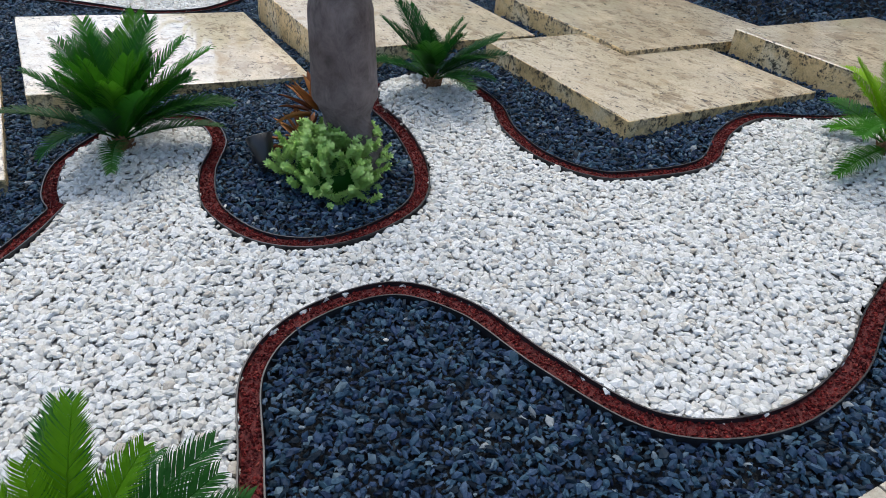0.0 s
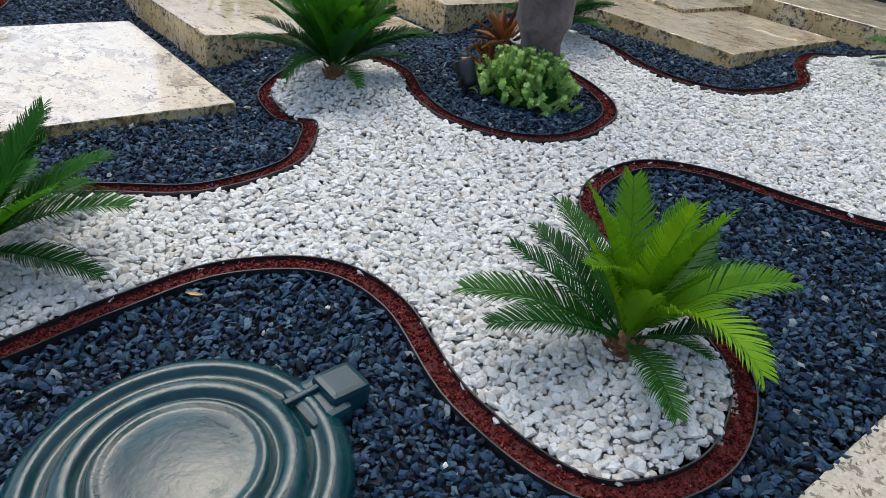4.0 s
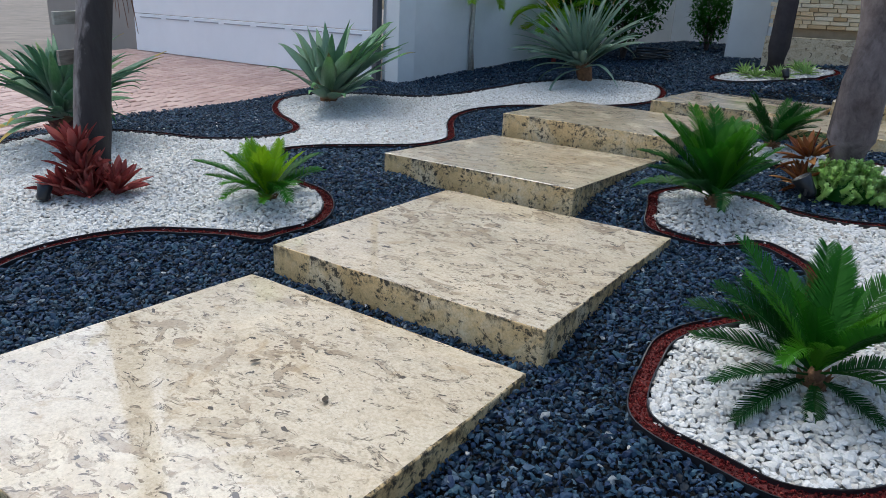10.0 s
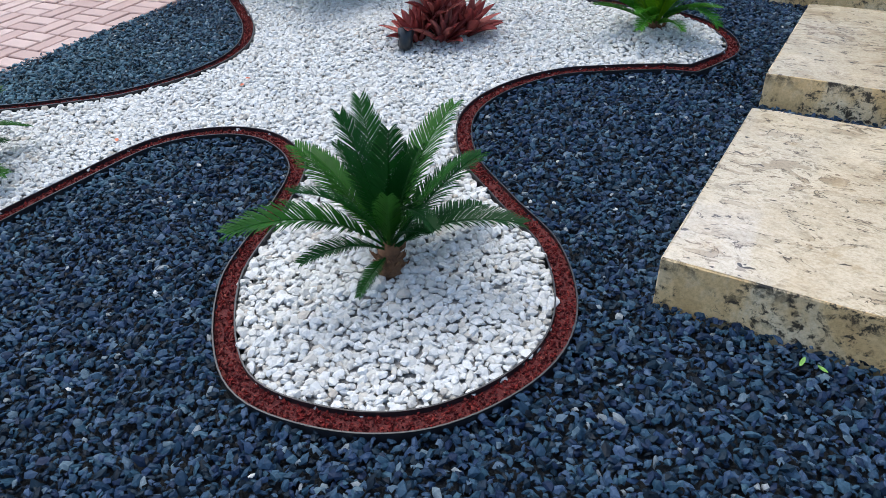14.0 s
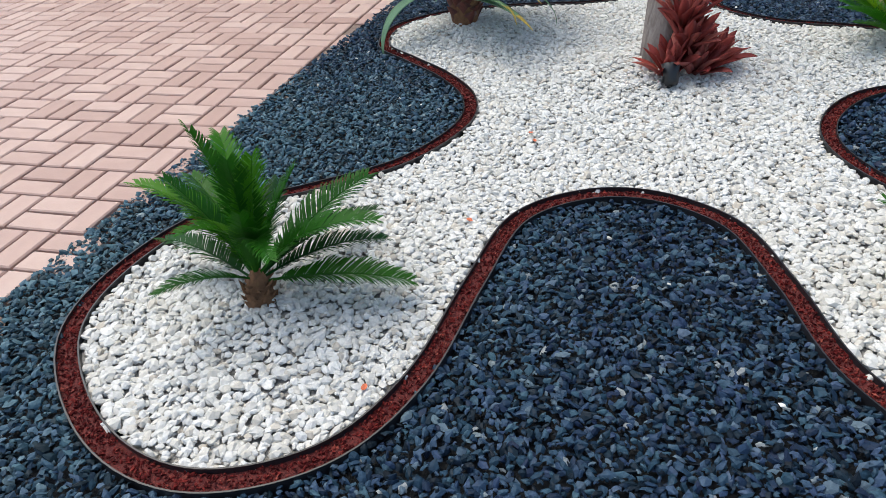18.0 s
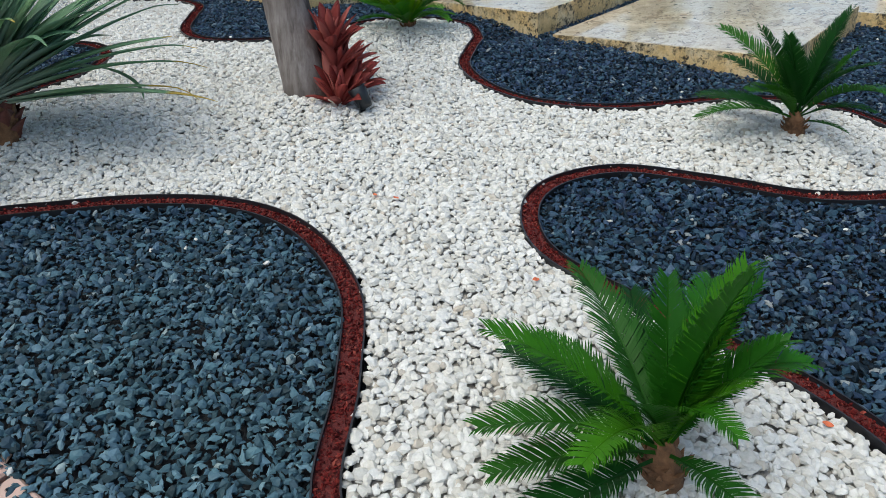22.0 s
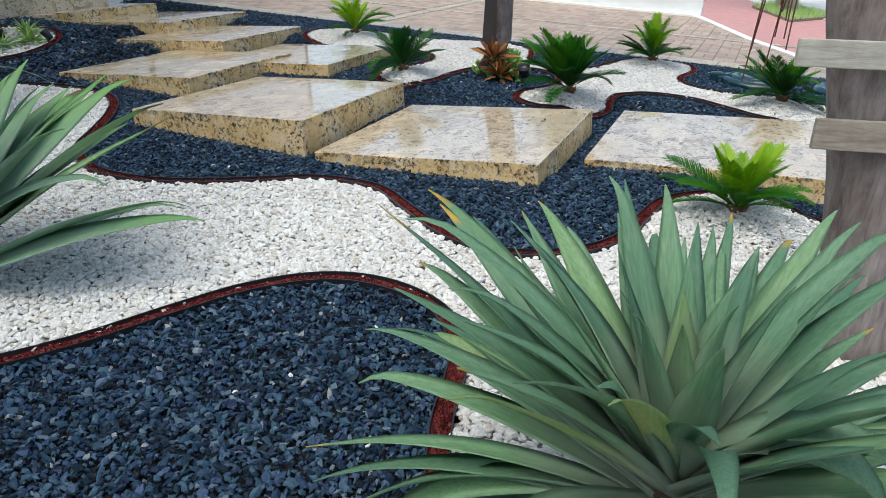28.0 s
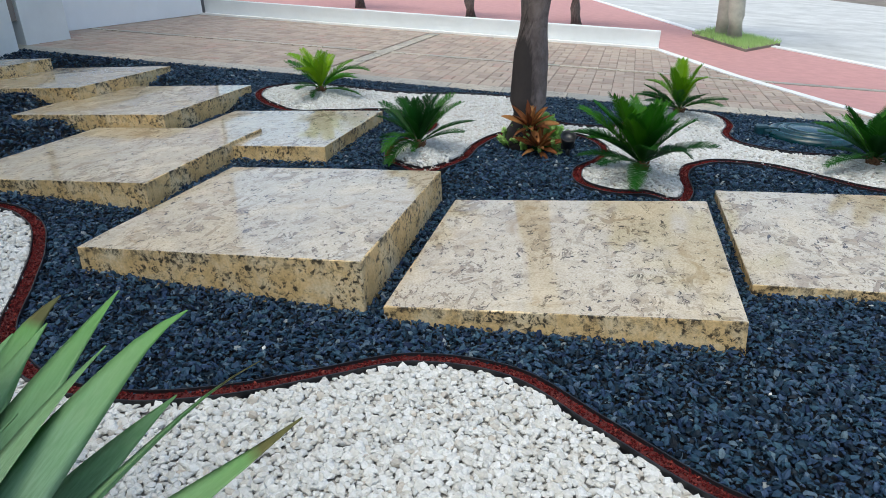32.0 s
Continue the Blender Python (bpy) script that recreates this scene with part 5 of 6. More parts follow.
def weave(poly, origin, angle, cell, holes=()):
    """Places and turns of basket-woven bricks, two to a square, inside an outline."""
    a = radians(angle)
    u, v = np.array((math.cos(a), math.sin(a))), np.array((-math.sin(a), math.cos(a)))
    rel = poly - np.array(origin)
    i0, i1 = int((rel @ u).min() / cell) - 1, int((rel @ u).max() / cell) + 1
    j0, j1 = int((rel @ v).min() / cell) - 1, int((rel @ v).max() / cell) + 1
    out = []
    for i in range(i0, i1):
        for j in range(j0, j1):
            for k in (-0.25, 0.25):
                flat = (i + j) % 2 == 0
                c = np.array(origin) + u * cell * (i + 0.5 + (0 if flat else k)) + v * cell * (j + 0.5 + (k if flat else 0))
                out.append((c[0], c[1], angle + (0 if flat else 90)))
    arr = np.array(out)
    keep = inside(arr[:, 0], arr[:, 1], poly)
    for h in holes:
        keep &= ~inside(arr[:, 0], arr[:, 1], h)
    return arr[keep]


def lay(name, bricks, cell, near, count, material, joined, root, seed, joint=0.009):
    rs = np.random.RandomState(seed)
    vs, fs = brick_mesh("brick", cell - joint, cell / 2 - joint, material)
    me = mesh(name, vs, fs, material)
    order = np.argsort((bricks[:, 0] - near[0]) ** 2 + (bricks[:, 1] - near[1]) ** 2)
    vv, ff = [], []
    base = np.array(vs)
    for n, i in enumerate(order):
        x, y, r = bricks[i]
        z = float(dip(np.array(x), np.array(y))) + rs.uniform(-0.002, 0.002)
        if n < count:
            part(name, me, root, pose(x, y, z, rs.uniform(-0.5, 0.5), rs.uniform(-0.5, 0.5), r))
        else:
            c, s = math.cos(radians(r)), math.sin(radians(r))
            q = np.column_stack([base[:, 0] * c - base[:, 1] * s + x, base[:, 0] * s + base[:, 1] * c + y, base[:, 2] + z])
            ff += [tuple(k + len(vv) for k in f) for f in fs]
            vv += q.tolist()
    ob = part("far_bricks", mesh("far_bricks", vv, ff, joined), root)
    tagged(ob, kind="stuff")


def brick_mat(name, stops, wear):
    m, nt, b = mat(name, 0.6)
    v = coords(nt)
    geo = nt.nodes.new("ShaderNodeNewGeometry")
    obj = nt.nodes.new("ShaderNodeObjectInfo")
    add = nt.nodes.new("ShaderNodeMath")
    add.operation = "ADD"
    nt.links.new(geo.outputs["Random Per Island"], add.inputs[0])
    nt.links.new(obj.outputs["Random"], add.inputs[1])
    fr = nt.nodes.new("ShaderNodeMath")
    fr.operation = "FRACT"
    nt.links.new(add.outputs[0], fr.inputs[0])
    col = ramp(nt, fr.outputs[0], stops)
    n = noise_tex(nt, 9, 6, 0.65, v)
    f = noise_tex(nt, 90, 4, 0.6, v)
    col = mix(nt, 0.45, col, ramp(nt, n, [(0.3, wear), (0.65, (1, 1, 1))]), "MULTIPLY")
    nt.links.new(col, b.inputs["Base Color"])
    rough_from(nt, b, n, 0.4, 0.75)
    bump(nt, b, f, 0.3, 0.003)
    return m


PINK_B = brick_mat("pink_brick", [(0.0, (0.40, 0.262, 0.222)), (0.5, (0.47, 0.325, 0.28)), (1.0, (0.53, 0.385, 0.335))], (0.74, 0.66, 0.6))
BEIGE_B = brick_mat("beige_brick", [(0.0, (0.33, 0.25, 0.195)), (0.4, (0.43, 0.345, 0.275)), (0.8, (0.49, 0.40, 0.315)), (1.0, (0.43, 0.29, 0.23))], (0.65, 0.6, 0.55))

DRIVE = np.array([(-6.4, 1.3), (-4.56, 3.59), (-0.85, 8.2), (-0.5, 8.22), (-4.3, 11.35), (-9.5, 6.5), (-9.0, 1.6)])
drive = tagged(new("driveway"), "pink concrete bricks laid in basket weave, damp", "driveway", kind="structure")
drive.matrix_world = TILT
bed = grid_sheet("joint_bed", DRIVE, 0.15, -0.014, JOINT, "dark sandy joints of the drive", "driveway")
lay("brick", weave(DRIVE, (-4.53, 4.24), 55.4, 0.213), 0.213, (-4.8, 4.2), 290, PINK_B, PINK_B, drive, 5, 0.012)

PARK = np.array([tuple(edge(-3.2, 0.28)), tuple(edge(9.6, 0.28)), (8.05, 7.3), (11.45, 4.35), tuple(edge(1.2, 4.45)), (4.0, -0.42), (1.9, 0.12), (-0.4, -1.4)])
parking = tagged(new("parking_court"), "beige and brown bricks of the parking court, damp", "paving", kind="structure")
parking.matrix_world = TILT
part("joint_bed", mesh("joint_bed", [(p[0], p[1], -0.012) for p in PARK], [tuple(range(len(PARK)))[::-1]], JOINT), parking, label="sandy joints")
LINES = [(edge(4.5, 0.3), edge(4.5, 4.4), 0.16), (edge(-1.5, 2.06), edge(9.3, 2.06), 0.12)]


def band(a, b, w):
    d = (b - a) / np.linalg.norm(b - a)
    n = np.array((-d[1], d[0])) * w / 2
    return np.array([a - n, b - n, b + n, a + n])


bands = [band(*l) for l in LINES]
lay("brick", weave(PARK, tuple(edge(0, 0.28)), 49.3, 0.21, bands), 0.21, (2.7, 0.9), 200, BEIGE_B, BEIGE_B, parking, 6, 0.005)


def stone_run(root, a, b, w, piece, material, name, seed, z=0.002, h=0.05):
    rs = np.random.RandomState(seed)
    ln = np.linalg.norm(b - a)
    d = (b - a) / ln
    t = 0.0
    while t < ln - 0.02:
        l = min(piece * rs.uniform(0.85, 1.15), ln - t)
        c = a + d * (t + l / 2)
        me = box_mesh(name, l - 0.006, w - 0.006, h, material, 0.004, -h)
        part(name, me, root, pose(c[0], c[1], z + rs.uniform(-0.001, 0.001), 0, 0, math.degrees(math.atan2(d[1], d[0]))))
        t += l


border = tagged(new("paving_border"), "mottled cream travertine border along the parking court", "border", kind="structure")
border.matrix_world = TILT
stone_run(border, edge(-3.0, 0.14), edge(9.6, 0.14), 0.28, 0.55, STRIP, "border_stone", 1, 0.006)
for l, w in ((LINES[0], 0.16), (LINES[1], 0.12)):
    stone_run(border, l[0], l[1], w, 0.5, STRIP, "band_stone", 2, 0.004)

# low wall, pavement and street beyond
low = tagged(new("low_wall"), "low white painted wall beside the parking court", "wall", kind="structure")
low.matrix_world = TILT
a, b = edge(1.15, 4.55), np.array((11.5, 4.3))
c = (a + b) / 2
part("wall_body", box_mesh("wall_body", float(np.linalg.norm(b - a)), 0.16, 0.30, WALL, 0.008, -0.05), low, pose(c[0], c[1], 0, 0, 0, math.degrees(math.atan2(b[1] - a[1], b[0] - a[0]))))
part("wall_foot", box_mesh("wall_foot", float(np.linalg.norm(b - a)), 0.10, 0.05, KERB, 0.004, -0.02), low, pose(*(c - E_N * 0.13), 0, 0, 0, math.degrees(math.atan2(b[1] - a[1], b[0] - a[0]))), "white foot strip")


def flat(name, pts, z, material, label, category):
    bm = bmesh.new()
    f = bm.faces.new([bm.verts.new((p[0], p[1], z)) for p in pts])
    bm.normal_update()
    if f.normal.z < 0:
        bmesh.ops.reverse_faces(bm, faces=[f])
    r = bmesh.ops.extrude_face_region(bm, geom=bm.faces[:])
    bmesh.ops.translate(bm, vec=(0, 0, -0.06), verts=[v for v in r["geom"] if isinstance(v, bmesh.types.BMVert)])
    bmesh.ops.recalc_face_normals(bm, faces=bm.faces[:])
    me = bpy.data.meshes.new(name)
    bm.to_mesh(me)
    bm.free()
    me.materials.append(material)
    return on_slope(name, me, label, category)


flat("pavement", [(-6.6, 1.1), (-4.7, -0.55), (-0.4, -1.42), (1.85, 0.1), (4.0, -0.44), tuple(edge(1.15, 4.66)), (13.5, 5.0), (24, 6), (20, -9.5), (8.0, -3.9), (3.9, -3.1), (-5.5, -2.6), (-11, 0.5)], -0.006, RED_WALK, "smooth pinkish-red pavement along the street", "pavement")
flat("road", [(-30, -3.0), (-5.5, -2.72), (3.9, -3.22), (8.0, -4.02), (20, -9.7), (60, -40), (-30, -40)], -0.03, ROADM, "pale grey concrete street, worn and patchy", "road")
kerb = tagged(new("kerb"), "white concrete kerb strips at the pavement", "kerb", kind="structure")
kerb.matrix_world = TILT
for a, b, w in (((6.2, -1.18), (4.0, -0.4), 0.12), ((4.0, -0.4), (1.85, 0.14), 0.12), ((20, -9.6), (8.0, -3.95), 0.18), ((8.0, -3.95), (3.9, -3.14), 0.18), ((3.9, -3.14), (-5.5, -2.66), 0.18)):
    stone_run(kerb, np.array(a, float), np.array(b, float), w, 1.0, KERB, "kerb_stone", 7, 0.012)

# ---- house ----
H_U, H_V = np.array((0.773, -0.635)), np.array((0.634, 0.773))       # along the front, and inwards


def wall_box(name, a, b, thick, h, material, label, z=-0.3, inward=1.0, h0=0.0):
    """An upright wall from a to b on the plan, its foot below the ground."""
    pa, pb = at(*a), at(*b)
    d = (pb - pa).to_2d()
    ang = math.degrees(math.atan2(d.y, d.x))
    n = Vector((-d.y, d.x)).normalized() * thick / 2 * inward
    c = (pa + pb) / 2
    low_z = min(pa.z, pb.z)
    ob = new(name, box_mesh(name, d.length, thick, h - z, material, 0.006, 0))
    return tagged_at(ob, Matrix.Translation((c.x + n.x, c.y + n.y, low_z + z + h0)) @ pose(0, 0, 0, 0, 0, ang), label, "wall", kind="structure")


corner = np.array((-0.30, 7.96))
ROOF_Z = at(-0.30, 7.96).z + 5.3


def tall(*ends):
    """Wall height up to the roof."""
    return ROOF_Z - min(at(*e).z for e in ends)


g0 = np.array((-0.47, 8.22))
gdir = -H_U
door_end = g0 + gdir * 4.6
wall_box("wall_side", corner, np.array((3.1, 11.2)), 0.2, tall(corner), WALL, "pale grey plastered side wall of the house")
wall_box("wall_jamb", corner, g0 - H_U * -0.0, 0.22, tall(corner), WALL, "pale plastered corner pier beside the garage door", inward=-1.0)
wall_box("wall_garage_left", door_end, door_end + gdir * 2.6, 0.2, 2.3, plain("taupe_plaster", (0.30, 0.27, 0.24), 0.8, 0.06, 2), "taupe plastered wall beyond the garage door", inward=-1.0)
wall_box("wall_garage_upper", door_end, door_end + gdir * 1.3, 0.2, 2.4, WALL, "white plaster above the taupe wall", inward=-1.0, h0=2.3, z=0.0)
wall_box("wall_garage_head", g0, door_end, 0.2, tall(g0, door_end) - 2.6, WALL, "white plaster over the garage door", inward=-1.0, h0=2.6)


def garage_door(a, b, h, label, name="door_1"):
    pa, pb = at(*a), at(*b)
    d = (pb - pa).to_2d()
    ang = math.degrees(math.atan2(d.y, d.x))
    L = d.length
    z0 = min(pa.z, pb.z)
    root = tagged_at(new(name), Matrix.Translation((pa.x, pa.y, z0)) @ pose(0, 0, 0, 0, 0, ang), label, "garage door", kind="structure")
    rows = 5
    for r in range(rows):
        zz = r * h / rows
        pn = part("panel", box_mesh("panel", L, 0.05, h / rows - 0.008, DOOR, 0.006, 0), root, pose(L / 2, -0.06, zz))
        for k in range(int(L / 0.62)):
            part("slot", box_mesh("slot", 0.50, 0.012, 0.014, plain("slot_shadow", (0.35, 0.36, 0.38), 0.5) if k == 0 and r == 0 else bpy.data.materials["slot_shadow"], 0.002, 0), pn, pose(-L / 2 + 0.40 + 0.62 * k, -0.028, h / rows - 0.06))
    part("rail", box_mesh("rail", 0.07, 0.08, h, plain("dark_frame", (0.10, 0.10, 0.11), 0.4), 0.004, 0), root, pose(L + 0.02, -0.07, 0), "dark door rail")
    return root


garage_door(door_end, g0 - H_U * 0.05, 2.6, "white sectional garage door with thin grooves")

# entrance: stone-clad wall on a travertine plinth, steps and door
f0 = np.array((4.42, 8.80))


def facade(s, n=0.0):
    return f0 + H_U * s + H_V * n


wall_box("wall_entrance", facade(-0.1, 0.12), facade(1.75, 0.12), 0.25, tall(facade(0)), plain("stone_backing", (0.34, 0.27, 0.18), 0.85, 0.2, 9), "wall behind the split-stone cladding", inward=1.0)
ledger = tagged_at(new("stone_cladding"), Matrix.Translation(at(*facade(0, 0.12), 0.42)) @ pose(0, 0, 0, 0, 0, TURN - 0.0), "rough honey-coloured split-stone cladding", "cladding", kind="structure")
HONEY = brick_mat("honey_stone", [(0.0, (0.46, 0.31, 0.15)), (0.25, (0.66, 0.52, 0.32)), (0.5, (0.74, 0.63, 0.44)), (0.8, (0.78, 0.69, 0.52)), (1.0, (0.58, 0.40, 0.20))], (0.7, 0.62, 0.5))
rnd = random.Random(8)
shapes = [box_mesh("stone", l, 0.06, 0.044, HONEY, 0.006, 0) for l in (0.09, 0.14, 0.20)]
for r in range(31):
    x = -0.08 + rnd.uniform(-0.1, 0)
    while x < 1.65:
        k = rnd.randrange(3)
        l = (0.09, 0.14, 0.20)[k]
        part("stone", shapes[k], ledger, pose(x + l / 2, -0.03 - rnd.uniform(0, 0.03), r * 0.048))
        x += l + 0.006
for nm, s0, s1, dep, hh, hz, lab in (("entrance_plinth", -0.1, 1.6, 0.45, 0.36, 0.0, "travertine plinth bench under the stone wall"),):
    wall_box(nm, facade(s0, -0.30), facade(s1, -0.30), dep, hh, PLINTH, lab)
for i in range(4):
    wall_box("entrance_step", facade(1.35 + 0.05 * i, -0.45 + 0.30 * i), facade(2.5, -0.45 + 0.30 * i), 0.9, 0.13 * (i + 1), PLINTH, "travertine entrance step", inward=1.0)
wall_box("wall_entrance_right", facade(3.7, 0.5), facade(4.4, 0.5), 0.25, tall(facade(4.4)), WALL, "pale plaster right of the front door")
wall_box("wall_over_door", facade(1.75, 0.5), facade(3.7, 0.5), 0.25, tall(facade(3.7, 0.5)) - 2.6, WALL, "pale plaster over the front door", h0=2.6, z=0.0)
dp = at(*facade(1.85, 0.5))
door = tagged_at(new("door_2"), Matrix.Translation((dp.x, dp.y, dp.z + 0.35)) @ pose(0, 0, 0, 0, 0, TURN), "closed taupe double front door with recessed panels", "door", kind="structure")
TAUPE = plain("taupe_door", (0.20, 0.175, 0.155), 0.45, 0.08, 5)
for k in range(2):
    leaf = part("door_leaf", box_mesh("door_leaf", 0.90, 0.06, 2.2, TAUPE, 0.005, 0), door, pose(0.46 + 0.92 * k, 0.05, 0))
    for zz, hh in ((0.12, 0.75), (1.0, 1.05)):
        part("door_panel", box_mesh("door_panel", 0.62, 0.02, hh, TAUPE, 0.008, 0), leaf, pose(0, -0.035, zz))
    part("door_handle", box_mesh("door_handle", 0.03, 0.04, 0.3, DARKMETAL, 0.008, 0), leaf, pose(0.36 - 0.72 * k, -0.05, 0.95), "dark pull handle")

# white piers between the side wall and the entrance, with the passage behind
wall_box("wall_pier", (4.17, 9.65), (4.55, 9.34), 0.3, tall((4.5, 9.4)), WALL, "white plastered pier at the passage")
wall_box("wall_passage_side", (3.1, 11.2), (4.9, 13.4), 0.2, tall((3.1, 11.2)), WALL, "white side wall of the passage")
wall_box("wall_passage_return", (4.55, 9.36), (6.5, 11.7), 0.2, tall((4.55, 9.36)), WALL, "white wall on the entrance side of the passage", inward=-1.0)
wall_box("wall_passage", (4.9, 13.4), (6.9, 11.7), 0.2, tall((4.5, 9.9)), WALL, "white wall at the end of the passage")
wall_box("wall_house_back", (5.2, 9.3), (8.6, 7.0), 0.2, tall((8.6, 7.0)), WALL, "plain house wall behind the entrance", inward=1.0)

# second garage at the parking court
wall_box("wall_pier_court", (6.60, 7.28), (7.08, 6.88), 0.5, tall((7.08, 6.88)), WALL, "bluish-white plastered pier at the court")
garage_door((8.2, 7.2), (11.45, 4.42), 2.5, "second white garage door facing the parking court", "door_3")
wall_box("wall_over_court", (8.1, 7.3), (11.6, 4.3), 0.2, tall((11.6, 4.3)) - 2.5, WALL, "white plaster over the second garage door", h0=2.5)

ROOF = [door_end, g0, corner, (3.1, 11.2), (4.85, 13.35), (6.5, 11.95), (4.6, 9.6), (4.42, 8.80), (6.6, 7.1), (11.6, 4.2), (15.5, 9.0), (4.5, 18.5), (-2.0, 14.5)]
rv = [TILT @ Vector((p[0], p[1], 0)) for p in ROOF]
bm = bmesh.new()
f = bm.faces.new([bm.verts.new((p.x, p.y, 0.0)) for p in rv])
r = bmesh.ops.extrude_face_region(bm, geom=[f])
bmesh.ops.translate(bm, vec=(0, 0, 0.3), verts=[v for v in r["geom"] if isinstance(v, bmesh.types.BMVert)])
bmesh.ops.recalc_face_normals(bm, faces=bm.faces[:])
me = bpy.data.meshes.new("roof")
bm.to_mesh(me)
bm.free()
me.materials.append(WALL)
roof = tagged(new("roof", me), "flat pale plastered roof slab of the house", "roof", kind="structure")
roof.matrix_world = pose(0, 0, ROOF_Z + 0.01)

# ---- plants and things by the house ----


def feather_palm(x, y, h, seed, label, stem=0.03, red=False, size=0.55, count=9):
    root = thing("slender_palm", stand(x, y, seed * 31), label, "palm")
    m = plain("red_stem", (0.30, 0.035, 0.03), 0.5) if red else plain("ringed_stem", (0.42, 0.40, 0.36), 0.6, 0.3, 30)
    part("stem", tube_mesh("stem", [(0, 0, -0.05), (0.02, 0, h * 0.4), (0.0, 0.02, h)], [stem * 1.3, stem, stem * 0.7], m, 10, 0.1, seed), root, label="bright red stem" if red else "pale ringed stem")
    for i in range(count):
        me = frond_mesh(seed + i % 2, size, 85, radians(75 + 25 * (i % 2)), 26, SAGO_BRIGHT, 0.3)
        part("frond", me, root, pose(0, 0.02, h * (0.8 + 0.2 * (i % 3) / 2), 0, 0, i * 137.5) @ pose(0, 0, 0, 0, 22 + 6 * i, 0))
    return root


feather_palm(0.60, 8.75, 1.0, 5, "young slender palm with a pale ringed stem by the house wall")
feather_palm(1.75, 9.35, 0.55, 7, "young palm with a bright red stem and arching fronds", 0.03, True, 0.7, 12)


def shrub(x, y, r, h, seed, label, leaf=0.07):
    rnd = random.Random(seed)
    root = thing("shrub", stand(x, y), label, "shrub")
    for i in range(5):
        a = i * 1.3
        part("branch", tube_mesh("branch", [(0, 0, -0.03), (0.3 * r * math.cos(a), 0.3 * r * math.sin(a), h * 0.4), (0.6 * r * math.cos(a), 0.6 * r * math.sin(a), h * 0.8)], [0.018, 0.012, 0.005], BARK, 7), root)
    vs, fs = [], []
    for i in range(2600):
        d = Vector((rnd.gauss(0, 1), rnd.gauss(0, 1), rnd.gauss(0, 1))).normalized() * rnd.uniform(0.45, 1.0)
        o = Vector((d.x * r, d.y * r, h * 0.55 + d.z * h * 0.45))
        q = Matrix.Rotation(rnd.uniform(0, 6.28), 3, "Z") @ Matrix.Rotation(rnd.uniform(-0.9, 0.9), 3, "X")
        l = leaf * rnd.uniform(0.7, 1.2)
        b = len(vs)
        vs += [o, o + q @ Vector((l * 0.22, l * 0.5, 0)), o + q @ Vector((0, l, -l * 0.15)), o + q @ Vector((-l * 0.22, l * 0.5, 0))]
        fs.append((b, b + 1, b + 2, b + 3))
    part("foliage", mesh("foliage", vs, fs, SAGO), root, label="dense dark green leaves")
    return root


shrub(2.75, 9.62, 0.55, 1.55, 3, "dense dark green shrub by the house wall", 0.10)
shrub(2.2, 9.85, 0.45, 1.5, 6, "tall dark green shrub against the house wall", 0.10)
shrub(4.22, 10.35, 0.30, 0.95, 9, "dark leafy shrub in the passage")

# oval bed with its trunk and cushions
far_palm = thing("palm_tree", stand(3.85, 7.75), "dark palm trunk standing in an oval white bed", "palm tree")
part("trunk", tube_mesh("trunk", [(0, 0, -0.05), (0, 0, 0.3), (0.01, 0, 1.2), (0.02, 0.01, 6.2)], [0.125, 0.11, 0.10, 0.095], plain("dark_bark", (0.035, 0.028, 0.03), 0.8, 0.4, 8, 0, 0.5), 18, 0.05, 8), far_palm)
for i in range(12):
    me = frond_mesh(310 + i % 3, 1.7, 86, radians(75 + 8 * (i % 3)), 36, SAGO, 0.24)
    part("frond", me, far_palm, pose(0.02, 0.01, 6.15, 0, 0, i * 137.5) @ pose(0, 0, 0, 0, 20 + i * 5, 0))
for i, (x, y) in enumerate(((3.58, 7.62), (3.72, 7.42), (4.08, 7.52), (4.18, 7.85), (3.62, 7.95))):
    rosette("cushion_plant", stand(x, y, i * 60, 0.01), 26, 0.15, 0.03, 120 + i, BUSH, "low bright green rosette at the far trunk", "succulent", (5, 80), (10, 25, 40, 60), None, "green rosettes in the oval bed")
spot_lamp(3.72, 7.28, 10, -30)


def hose(x, y):
    root = thing("garden_hose", stand(x, y), "coiled black garden hose lying by the wall", "hose")
    line = [(0.22 * math.cos(a * 0.35) * (1 + 0.12 * math.sin(a * 0.9)), 0.16 * math.sin(a * 0.35), 0.02 + 0.004 * a * 0.5 + 0.02 * math.sin(a * 0.5)) for a in range(74)]
    part("coil", tube_mesh("coil", line, [0.011] * len(line), DARKMETAL, 8), root)
    return root


hose(3.05, 9.35)

# street side: grass island with two trunks, garden trees past the low wall
flat("grass_island_bed", [(7.7, -3.35), (5.75, -2.5), (6.3, -3.9), (8.3, -4.6)], 0.03, EARTH, "soil of a small grass island in the pavement", "bed")
vs, fs = [], []
rnd = random.Random(3)
quad = np.array([(7.7, -3.35), (5.75, -2.5), (6.3, -3.9), (8.3, -4.6)])
while len(fs) < 2600:
    x, y = rnd.uniform(5.7, 8.3), rnd.uniform(-4.6, -2.5)
    if inside(np.array([x]), np.array([y]), quad)[0]:
        a = rnd.uniform(0, 6.28)
        l = rnd.uniform(0.05, 0.10)
        b = len(vs)
        vs += [(x, y, 0.03), (x + 0.012 * math.cos(a), y + 0.012 * math.sin(a), 0.03), (x + 0.04 * math.sin(a), y + 0.04 * math.cos(a), 0.03 + l)]
        fs.append((b, b + 1, b + 2))
on_slope("grass", mesh("grass", vs, fs, BUSH), "short green grass on a street island", "grass", "stuff")


